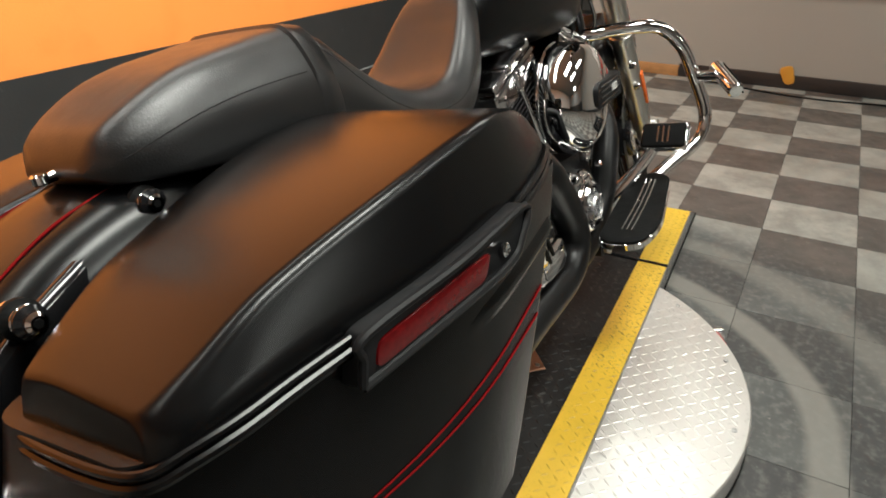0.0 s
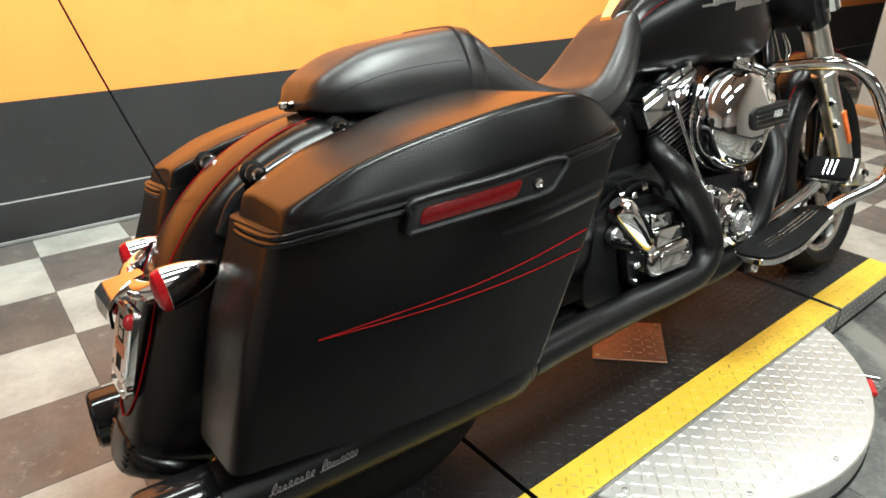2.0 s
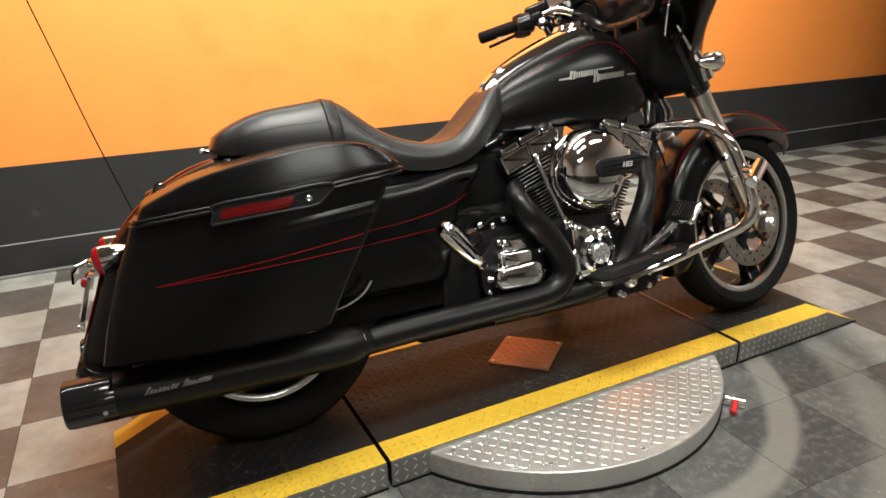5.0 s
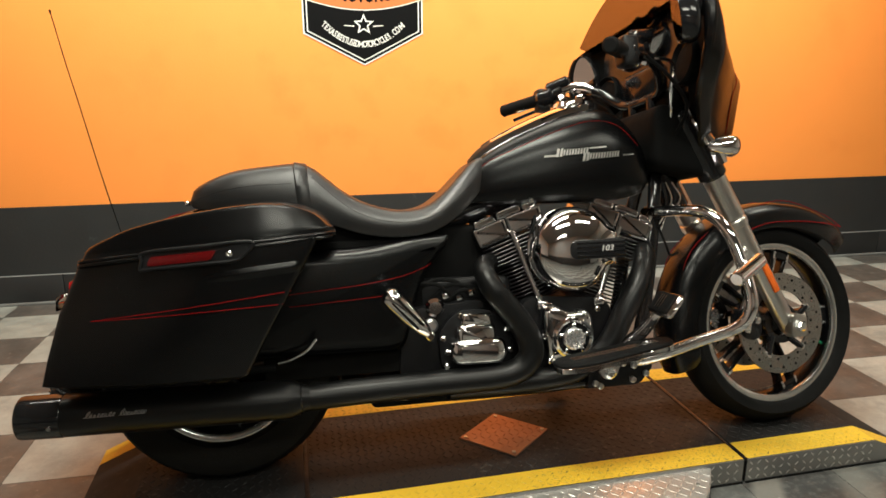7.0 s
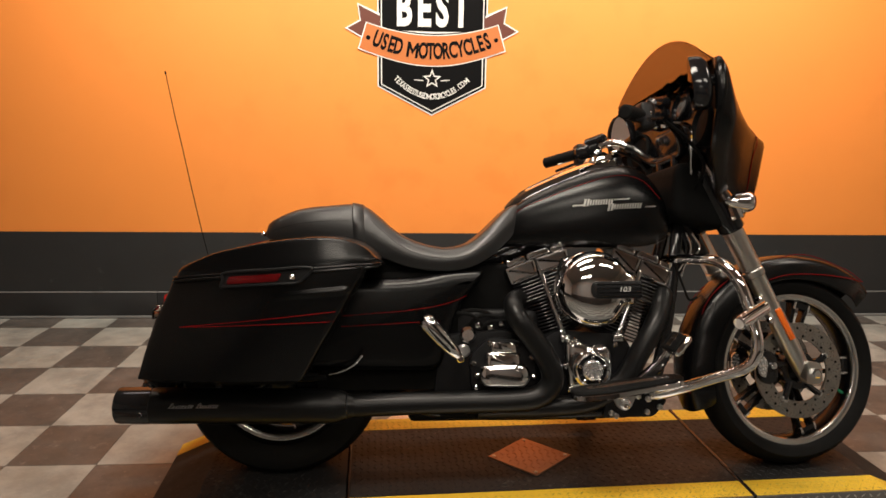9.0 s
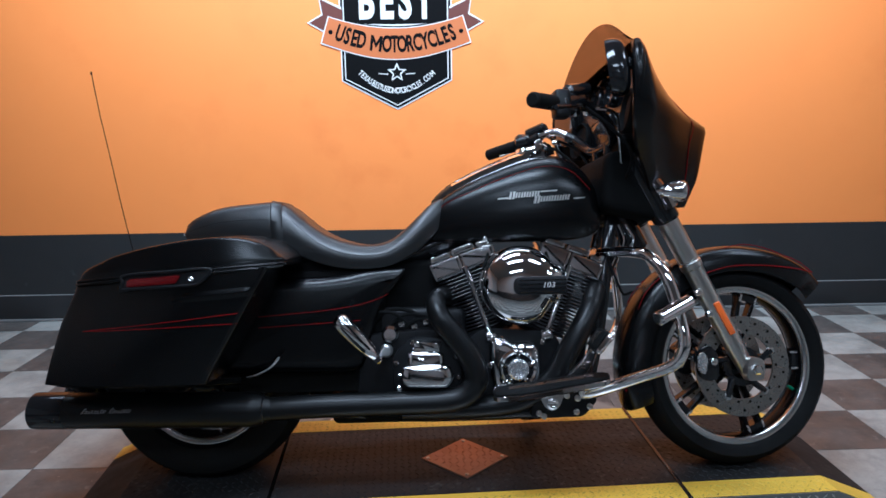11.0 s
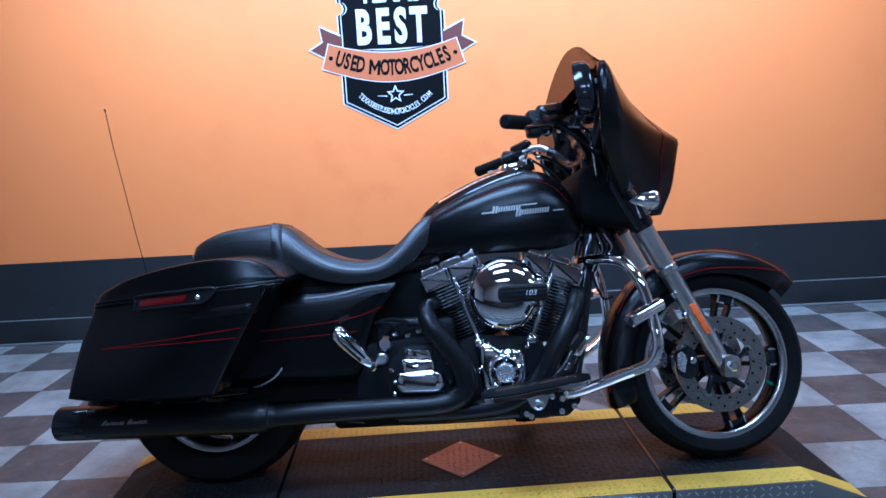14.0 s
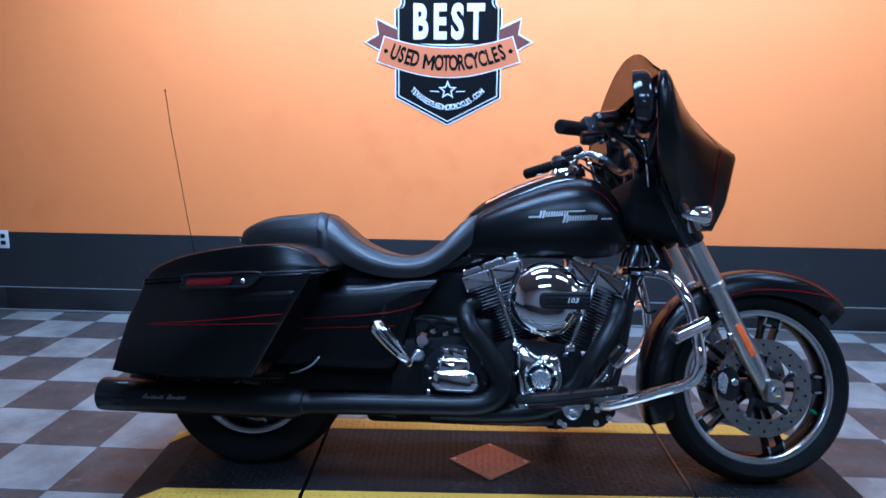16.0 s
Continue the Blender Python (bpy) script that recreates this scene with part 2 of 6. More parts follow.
def rounded(pts, r, n=4):
    """A closed outline of 2D points with rounded corners: len(pts) * (n + 1) points. r: one radius or one a corner."""
    out = []
    k = len(pts)
    for i in range(k):
        p, a, b = Vector(pts[i]), Vector(pts[i - 1]), Vector(pts[(i + 1) % k])
        ri = r[i] if isinstance(r, (list, tuple)) else r
        da, db = (a - p), (b - p)
        ri = min(ri, da.length * 0.49, db.length * 0.49)
        s, e = p + da.normalized() * ri, p + db.normalized() * ri
        for j in range(n + 1):
            t = j / n
            out.append((1 - t) ** 2 * s + 2 * t * (1 - t) * p + t * t * e)
    return out


def slab(pts, depth, m, bevel=0.0, seg=2):
    """A plate with the 2D outline pts, depth thick, laid by the matrix m (outline in its x, y)."""
    bm = bmesh.new()
    f = bm.faces.new([bm.verts.new((p[0], p[1], 0)) for p in pts])
    g = bmesh.ops.extrude_face_region(bm, geom=[f])
    vs = [v for v in g["geom"] if isinstance(v, bmesh.types.BMVert)]
    bmesh.ops.translate(bm, vec=(0, 0, depth), verts=vs)
    if bevel:
        top = set(vs)
        es = [e for e in bm.edges if e.verts[0] in top and e.verts[1] in top]
        bmesh.ops.bevel(bm, geom=es, offset=bevel, segments=seg, affect="EDGES", profile=0.6)
    bmesh.ops.transform(bm, matrix=m, verts=bm.verts)
    return bm


# the side plane of the right flank: outline x -> x, outline y -> z, depth -> -y
def flank(y):
    return Matrix(((1, 0, 0, 0), (0, 0, -1, y), (0, 1, 0, 0), (0, 0, 0, 1)))


def thing(name, label, category, group="", kind="", m=None):
    ob = new(name)
    if m is not None:
        ob.matrix_world = m
    return tagged(ob, label, category, group, kind)


def text_mesh(text, size, depth, m, centre=False, fat=0.0):
    """Letters as a mesh, their baseline on x, laid by the matrix m."""
    cu = bpy.data.curves.new("text", "FONT")
    cu.body, cu.size, cu.extrude, cu.offset = text, size, depth, fat
    cu.align_x = "CENTER" if centre else "LEFT"
    cu.resolution_u = 3
    ob = bpy.data.objects.new("text", cu)
    me = bpy.data.meshes.new_from_object(ob)
    bm = bmesh.new()
    bm.from_mesh(me)
    bpy.data.meshes.remove(me)
    bpy.data.objects.remove(ob)
    bmesh.ops.transform(bm, matrix=m, verts=bm.verts)
    return bm

# ---- the room ----
WALL_Y, WALL_X, X0, X1, Y0, H = 1.768, 3.5, -4.2, 6.0, -7.0, 3.0
BAND = 0.514

tagged(link("wall_back", box(X0, X1, WALL_Y, WALL_Y + 0.15, BAND, H), ORANGE), "smooth wall painted bright orange above a black band", "wall", kind="structure")
back_lower = tagged(link("wall_back_lower", box(X0, X1, WALL_Y - 0.004, WALL_Y + 0.15, 0, BAND), BLACK_WALL), "lower wall band painted black under the orange", "wall", kind="structure")
for x0, x1 in ((X0, -3.1), (-3.1, -1.88), (-1.88, -0.66), (-0.66, 0.56), (0.56, 1.78), (1.78, 3.0), (3.0, 4.22), (4.22, X1)):
    part("base_panel", box(x0 + 0.0015, x1 - 0.0015, WALL_Y - 0.018, WALL_Y - 0.0042, 0.004, 0.155, 0.003, 2), BASE_RUBBER, back_lower)
    # Paler strip painted in for the highlight on the panel's top edge.
    part("panel_bead", box(x0 + 0.0015, x1 - 0.0015, WALL_Y - 0.020, WALL_Y - 0.0042, 0.1552, 0.159, 0.0015, 1), TRIM_GLINT_GREY, back_lower)
tagged(link("trim_back", box(X0, X1, WALL_Y - 0.03, WALL_Y - 0.0185, 0.0, 0.016, 0.004, 2), TRIM_GLINT_GREY), "thin grey trim strip along the foot of the wall", "trim", kind="structure")
tagged(link("wall_right", box(WALL_X, WALL_X + 0.15, Y0, 0.86, 0, H), GREY_WALL), "plain wall painted light grey", "wall", kind="structure")
tagged(link("baseboard_right", box(WALL_X - 0.014, WALL_X - 0.0005, Y0, 0.22, 0, 0.085, 0.003, 2), BASE_RUBBER), "dark rubber baseboard along the grey wall", "baseboard", kind="structure")
tagged(link("baseboard_wood", box(WALL_X - 0.016, WALL_X - 0.0005, 0.221, 0.86, 0, 0.07, 0.003, 2), WOOD), "bare wooden baseboard piece along the grey wall", "baseboard", kind="structure")
# Far, left and front walls and ceiling: unseen, added to close and tone reflections.
tagged(link("wall_far", box(6.0, 6.15, Y0, WALL_Y + 0.15, 0, H), GREY_WALL), "plain light grey wall beyond the opening", "wall", kind="structure")
tagged(link("wall_left", box(X0 - 0.15, X0, Y0, WALL_Y + 0.15, 0, H), PALE_BOUNCE), "unseen pale wall that brightens chrome reflections", "wall", kind="structure")
tagged(link("wall_front", box(X0 - 0.15, X1 + 0.15, Y0 - 0.15, Y0, 0, H), DARK_WALL), "unseen grey wall, set far back for chrome reflections", "wall", kind="structure")
# Bands added out of view to give the chrome darker reflections.
tagged(link("wall_front_band", box(X0, X1, Y0, Y0 + 0.006, 0, 0.9), BLACK_WALL), "added black band, unseen, that deepens chrome reflections", "wall band", kind="structure")
tagged(link("wall_left_band", box(X0, X0 + 0.006, Y0 + 0.006, WALL_Y - 0.02, 0, 0.489), BLACK_WALL), "added black band, unseen, that deepens chrome reflections", "wall band", kind="structure")
tagged(link("ceiling", box(X0 - 0.15, X1 + 0.15, Y0 - 0.15, WALL_Y + 0.15, H, H + 0.1), CEILING), "unseen plain grey ceiling", "ceiling", kind="structure")

# the turntable's middle and its turn against the room
TX, TY, TURN = 0.007, -0.074, 2.5
TABLE = pose(TX, TY, 0, 0, 0, TURN)


def floor_material(name, light, dark_c):
    """Worn vinyl tile; scuffed grey rings run round the turntable."""
    m = bpy.data.materials.new(name)
    m.use_nodes = True
    nt = m.node_tree
    N, Lk = nt.nodes.new, nt.links.new
    b = nt.nodes["Principled BSDF"]
    geo = N("ShaderNodeNewGeometry")
    inf = N("ShaderNodeObjectInfo")

    def noise_at(scale, detail=6, rough=0.6):
        n = N("ShaderNodeTexNoise")
        n.inputs["Scale"].default_value, n.inputs["Detail"].default_value, n.inputs["Roughness"].default_value = scale, detail, rough
        Lk(geo.outputs["Position"], n.inputs["Vector"])
        return n.outputs["Fac"]

    def ramp(sock, a, c, lo=0.0, hi=1.0):
        r = N("ShaderNodeMapRange")
        r.interpolation_type = "SMOOTHSTEP"
        Lk(sock, r.inputs["Value"])
        r.inputs["From Min"].default_value, r.inputs["From Max"].default_value = a, c
        r.inputs["To Min"].default_value, r.inputs["To Max"].default_value = lo, hi
        return r.outputs["Result"]

    def mix(f, a, c):
        x = N("ShaderNodeMix")
        x.data_type = "RGBA"
        for s, v in ((x.inputs["Factor"], f), (x.inputs["A"], a), (x.inputs["B"], c)):
            if isinstance(v, (tuple, float, int)):
                s.default_value = (*v, 1) if isinstance(v, tuple) else v
            else:
                Lk(v, s)
        return x.outputs["Result"]

    def math_(op, a, c):
        x = N("ShaderNodeMath")
        x.operation = op
        for s, v in zip(x.inputs, (a, c)):
            if isinstance(v, (float, int)):
                s.default_value = v
            else:
                Lk(v, s)
        return x.outputs[0]

    base = mix(ramp(noise_at(5, 8, 0.7), 0.3, 0.7), tuple(c * 0.60 for c in light), tuple(min(1, c * 1.25) for c in light))
    base = mix(ramp(noise_at(1.4, 7, 0.65), 0.48, 0.72, 0, 0.55), base, tuple(c * k for c, k in zip(light, (0.62, 0.58, 0.50))))
    base = mix(ramp(inf.outputs["Random"], 0, 1, 0, 0.35), base, dark_c)
    base = mix(ramp(noise_at(70, 8), 0.56, 0.72, 0, 0.35), base, tuple(c * 0.5 for c in light))
    base = mix(ramp(noise_at(19, 8, 0.75), 0.56, 0.72, 0, 0.4), base, (0.42, 0.40, 0.36))
    fleck = ramp(noise_at(85, 2), 0.70, 0.76, 0, 0.5)
    # distance from the turntable's middle
    dv = N("ShaderNodeVectorMath")
    dv.operation = "DISTANCE"
    Lk(geo.outputs["Position"], dv.inputs[0])
    dv.inputs[1].default_value = (TX, TY, 0)
    wob = math_("ADD", dv.outputs["Value"], math_("MULTIPLY", noise_at(2.2, 3), 0.06))
    swept = ramp(wob, 1.12, 1.34, 1, 0)
    grime = mix(ramp(noise_at(40, 8), 0.45, 0.7), (0.052, 0.054, 0.056), (0.13, 0.13, 0.125))
    base = mix(math_("MULTIPLY", swept, 0.8), base, grime)

    def band(r0, r1, soft, k):
        return math_("MULTIPLY", math_("MULTIPLY", ramp(wob, r0 - soft, r0 + soft), ramp(wob, r1 - soft, r1 + soft, 1, 0)), k)
    base = mix(band(0.75, 0.83, 0.015, 0.75), base, (0.26, 0.25, 0.225))
    base = mix(band(1.0, 1.1, 0.03, 0.5), base, (0.24, 0.235, 0.21))
    base = mix(fleck, base, (0.55, 0.53, 0.48))
    Lk(base, b.inputs["Base Color"])
    Lk(ramp(noise_at(9), 0.3, 0.7, 0.28, 0.5), b.inputs["Roughness"])
    bp = N("ShaderNodeBump")
    bp.inputs["Strength"].default_value, bp.inputs["Distance"].default_value = 0.15, 0.003
    Lk(noise_at(45, 5), bp.inputs["Height"])
    Lk(bp.outputs["Normal"], b.inputs["Normal"])
    return m


TILE_LIGHT = floor_material("light_vinyl_tile", (0.33, 0.335, 0.31), (0.26, 0.27, 0.25))
TILE_DARK = floor_material("dark_vinyl_tile", (0.100, 0.089, 0.080), (0.085, 0.088, 0.085))

# ---- turntable and ramp ----
PT = 0.076  # height of the platform's top


def lugs(cells, size=0.020, height=0.0015):
    """Raised lozenges of tread plate: cells of (origin, along, across, normal, turn)."""
    vs, fs = [], []
    for o, u, v, n, k in cells:
        d = (u + v * k).normalized()
        e = d.cross(n)
        b = len(vs)
        vs += [o - d * size * 0.5, o - d * size * 0.16 + e * size * 0.12, o + d * size * 0.16 + e * size * 0.12, o + d * size * 0.5,
               o + d * size * 0.16 - e * size * 0.12, o - d * size * 0.16 - e * size * 0.12, o - d * size * 0.22 + n * height, o + d * size * 0.22 + n * height]
        fs += [(b, b + 1, b + 6), (b + 1, b + 2, b + 7, b + 6), (b + 2, b + 3, b + 7), (b + 3, b + 4, b + 7), (b + 4, b + 5, b + 6, b + 7), (b + 5, b, b + 6)]
    return vs, fs


def tread(name, cells, mat, parent, height=0.0016, size=0.020):
    vs, fs = lugs(cells, size, height)
    me = bpy.data.meshes.new(name)
    me.from_pydata([tuple(v) for v in vs], [], fs)
    me.materials.append(mat)
    ob = new(name, me)
    ob.parent = parent
    ob["kind"] = "stuff"
    return ob


UX, UY, UZ = Vector((1, 0, 0)), Vector((0, 1, 0)), Vector((0, 0, 1))


def grid_cells(x0, x1, y0, y1, z, keep=lambda x, y: True, step=0.0225):
    out = []
    i = 0
    x = x0 + step / 2
    while x < x1 - step * 0.4:
        y = y0 + step / 2
        j = 0
        while y < y1 - step * 0.4:
            if keep(x, y):
                out.append((Vector((x, y, z)), UX, UY, UZ, 1 if (i + j) % 2 else -1))
            y += step
            j += 1
        x += step
        i += 1
    return out


HALF, GAP, TOPEND, RAMPEND, DISC = 0.303, 0.622, 1.07, 1.24, 0.594
turn = thing("turntable", "round turntable with a bright steel tread-plate disc on the floor", "turntable", m=TABLE)
DZ = 0.066
part("disc", lathe([(DISC - 0.004, 0.004), (DISC, 0.008), (DISC, DZ - 0.003), (DISC - 0.003, DZ), (0.05, DZ)], 96), PLATE_STEEL, turn, "bright steel tread-plate disc")
tread("tread", grid_cells(-DISC, DISC, -DISC, DISC, DZ, lambda x, y: x * x + y * y < (DISC - 0.012) ** 2 and abs(y) > HALF), PLATE_STEEL, turn, 0.0013, 0.024)
rim_cells = []
for i in range(150):
    a = 2 * math.pi * i / 150
    n = Vector((math.cos(a), math.sin(a), 0))
    for k, z in enumerate((0.02, 0.038, 0.056)):
        rim_cells.append((n * (DISC + 0.0002) + Vector((0, 0, z)), UZ.cross(n), UZ, n, 1 if (i + k) % 2 else -1))
tread("rim_tread", rim_cells, PLATE_STEEL, turn, 0.0009)
# Black ring drawn for the shadow line at the disc's foot.
part("base_ring", lathe([(DISC - 0.02, 0.0004), (DISC + 0.004, 0.0004), (DISC + 0.004, 0.005), (DISC - 0.02, 0.005), (DISC - 0.02, 0.0004)], 96), RUBBER, turn, "black ring drawn as the shadow line at the disc's foot")
for i in range(14):
    a = 2 * math.pi * (i + 0.4) / 14
    if abs(math.sin(a)) * (DISC - 0.03) > HALF + 0.02:
        part("screw", lathe([(0.006, DZ), (0.006, DZ + 0.002), (0.003, DZ + 0.003)], 10, Matrix.Translation(((DISC - 0.03) * math.cos(a), (DISC - 0.03) * math.sin(a), 0))), DULL_METAL, turn)


def deck(name, x0, x1, slope0, slope1, label):
    """One section of the platform; slope: its end runs down to the floor as a ramp."""
    ob = thing(name, label, "platform", group="platform sections", m=TABLE)
    out = []
    if slope0:
        out.append((x0 - (RAMPEND - TOPEND), 0.003))
    out += [(x0, PT), (x1, PT)]
    if slope1:
        out.append((x1 + (RAMPEND - TOPEND), 0.003))
    bot = [(out[-1][0], 0.0005), (out[0][0], 0.0005)]
    m = Matrix(((1, 0, 0, 0), (0, 0, -1, HALF), (0, 1, 0, 0), (0, 0, 0, 1)))
    part("deck_plate", slab(out + bot, 2 * HALF, m), PLATE_BLACK, ob, "black tread plate", smooth=0)
    part("deck_skirt", slab(out + bot, 0.003, Matrix(((1, 0, 0, 0), (0, 0, -1, -HALF - 0.0005), (0, 1, 0, 0), (0, 0, 0, 1)))), PLATE_GREY, ob, "grey tread-plate side", smooth=0)
    part("deck_skirt", slab(out + bot, 0.003, Matrix(((1, 0, 0, 0), (0, 0, -1, HALF + 0.0035), (0, 1, 0, 0), (0, 0, 0, 1)))), PLATE_GREY, ob, smooth=0)
    cells = grid_cells(x0, x1, -HALF + 0.085, HALF - 0.085, PT)
    diamond = lambda c: abs(c[0].x) / 0.15 + abs(c[0].y) / 0.135 < 1
    tread("tread", [c for c in cells if not diamond(c)], PLATE_BLACK, ob)
    side = []
    for i in range(int((x1 - x0) / 0.026)):
        for k, z in enumerate((0.016, 0.039, 0.062)):
            side.append((Vector((x0 + 0.013 + 0.026 * i, -HALF - 0.0036, z)), UX, UZ, -UY, 1 if (i + k) % 2 else -1))
    tread("side_tread", side, PLATE_STEEL, ob, 0.0010)
    # Black strip drawn for the shadow line along the skirt's foot.
    part("base_strip", box(out[0][0], out[-1][0], -HALF - 0.008, -HALF - 0.0038, 0.0004, 0.005), RUBBER, ob, smooth=0)
    for s in (-1, 1):
        ya, yb = (s * HALF, s * (HALF - 0.085))
        # the yellow stripe follows the deck and folds down over each ramp
        line = [(p[0], p[1] + 0.0012) for p in out]
        bm = skin([[(x, ya + (yb - ya) * q, z) for x, z in line] for q in (0, 1)], False)
        part("edge_stripe", bm, YELLOW, ob, "scuffed yellow painted edge stripe", smooth=0)
        cells = [(c[0] + Vector((0, 0, 0.0013)), *c[1:]) for c in grid_cells(x0, x1, min(ya, yb), max(ya, yb), PT)]
        tread("stripe_tread", cells, YELLOW_LUG, ob, 0.0014)
    return ob


deck("platform_section", -GAP + 0.006, GAP - 0.006, False, False, "black tread-plate platform section with yellow edges, under a motorcycle")
deck("platform_ramp", -TOPEND, -GAP - 0.006, True, False, "black tread-plate ramp section with yellow edges")
deck("platform_ramp", GAP + 0.006, TOPEND, False, True, "black tread-plate ramp section with yellow edges")
hatch = thing("hatch_cover", "brown worn diamond-shaped tread-plate cover set in the platform", "cover plate", m=TABLE @ pose(-0.016, -0.012, 0, 0, 0, -2.5))
part("plate", slab([(-0.143, 0), (0, -0.128), (0.143, 0), (0, 0.128)], 0.004, Matrix.Translation((0, 0, PT + 0.0004)), 0.0015, 1), COPPER, hatch)
tread("tread", [(c[0], *c[1:]) for c in grid_cells(-0.15, 0.15, -0.135, 0.135, PT + 0.0044, lambda x, y: abs(x) / 0.13 + abs(y) / 0.115 < 1)], COPPER, hatch)
for x, y in ((-0.122, 0), (0.122, 0), (0, 0.108), (0, -0.108)):
    part("screw", lathe([(0.006, PT + 0.004), (0.006, PT + 0.0065), (0.003, PT + 0.007)], 10, Matrix.Translation((x, y, 0))), DULL_METAL, hatch)

# locking pin at the rim of the disc
pin = thing("lock_pin", "small steel lock pin with a red handle on the floor", "lock pin", m=pose(0.447, -0.526, 0, 0, 0, -56))
part("bracket", box(-0.03, 0.03, -0.016, 0.016, 0, 0.008, 0.002), DULL_METAL, pin)
part("shaft", rod((-0.028, 0, 0.017), (0.03, 0, 0.020), 0.008), CHROME, pin)
part("handle", rod((0.002, -0.012, 0.018), (0.006, -0.062, 0.011), 0.009), SIGN_RED, pin, "red grip")

# hinge tube that lies in the front joint
joint = thing("joint_tube", "thin black tube lying in the joint between platform sections", "tube", m=TABLE)
part("tube", rod((GAP, -HALF - 0.002, PT - 0.001), (GAP, HALF, PT - 0.001), 0.0075, 12), GLOSS, joint)

# framed print, wedge and cable by the grey wall
fp = thing("framed_print", "framed print with a red lower band on a grey wall", "framed print", m=pose(WALL_X, -0.637, 0.005))
part("frame", box(-0.022, -0.001, -0.75, 0.75, 0.56, 1.55, 0.004), SIGN_BLACK, fp, "black frame")
part("print", box(-0.0235, -0.0215, -0.72, 0.72, 0.70, 1.52), WHITE, fp, "pale print")
part("red_band", box(-0.0240, -0.0215, -0.72, 0.72, 0.59, 0.695), SIGN_RED, fp, "red lower band")
for k in range(9):
    part("printed_block", box(-0.0245, -0.0232, 0.50 - 0.14 * k, 0.58 - 0.14 * k, 0.705 + 0.01 * (k % 2), 0.76 + 0.02 * (k % 3)), SIGN_BLACK, fp)
wedge = thing("wall_pad", "small oval amber pad leaning on the baseboard", "pad", m=pose(WALL_X - 0.0145, -0.445, 0.085, 0, 0, 0))
part("pad", slab(rounded([(-0.035, -0.055), (0.02, -0.06), (0.055, 0.05), (-0.03, 0.06)], 0.035, 5), 0.012, Matrix(((0, 0, -1, 0), (1, 0, 0, 0), (0, 1, 0, 0), (0, 0, 0, 1))) @ Matrix.Rotation(radians(-12), 4, "Z"), 0.003), AMBER_PAD, wedge)
cable = thing("floor_cable", "thin dark cable lying on the floor along the wall", "cable")
part("cable", tube([(WALL_X - 0.06, 0.05, 0.005), (WALL_X - 0.16, -0.25, 0.005), (WALL_X - 0.22, -0.6, 0.005), (WALL_X - 0.17, -1.0, 0.005), (WALL_X - 0.12, -1.6, 0.005)], 0.005, 8, 8), RUBBER, cable)

# ---- the motorcycle ----
BIKE = pose(0, -0.132, 0.079, -11.3, -0.6, -0.86)
bike = thing("motorcycle", "satin black touring motorcycle with red pinstripes leaning on its stand", "motorcycle", m=BIKE)
REAR, FRONT = Vector((-0.82, 0, 0.315)), Vector((0.857, 0, 0.304))
AXIS_P, AXIS_D = Vector((0.50, 0, 0.80)), Vector((-math.sin(radians(26)), 0, math.cos(radians(26))))
STEER = Matrix.Translation(AXIS_P) @ Matrix.Rotation(radians(7.5), 4, AXIS_D) @ Matrix.Translation(-AXIS_P)
TO_RIGHT = Matrix.Rotation(radians(90), 4, "X")  # z of a lathe turns to -y


def at(p, m=TO_RIGHT):
    return Matrix.Translation(p) @ m


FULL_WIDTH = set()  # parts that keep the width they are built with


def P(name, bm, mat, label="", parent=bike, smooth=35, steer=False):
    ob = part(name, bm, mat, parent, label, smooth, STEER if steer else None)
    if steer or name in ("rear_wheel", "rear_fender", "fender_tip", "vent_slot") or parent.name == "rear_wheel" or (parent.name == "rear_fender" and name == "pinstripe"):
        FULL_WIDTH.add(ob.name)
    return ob


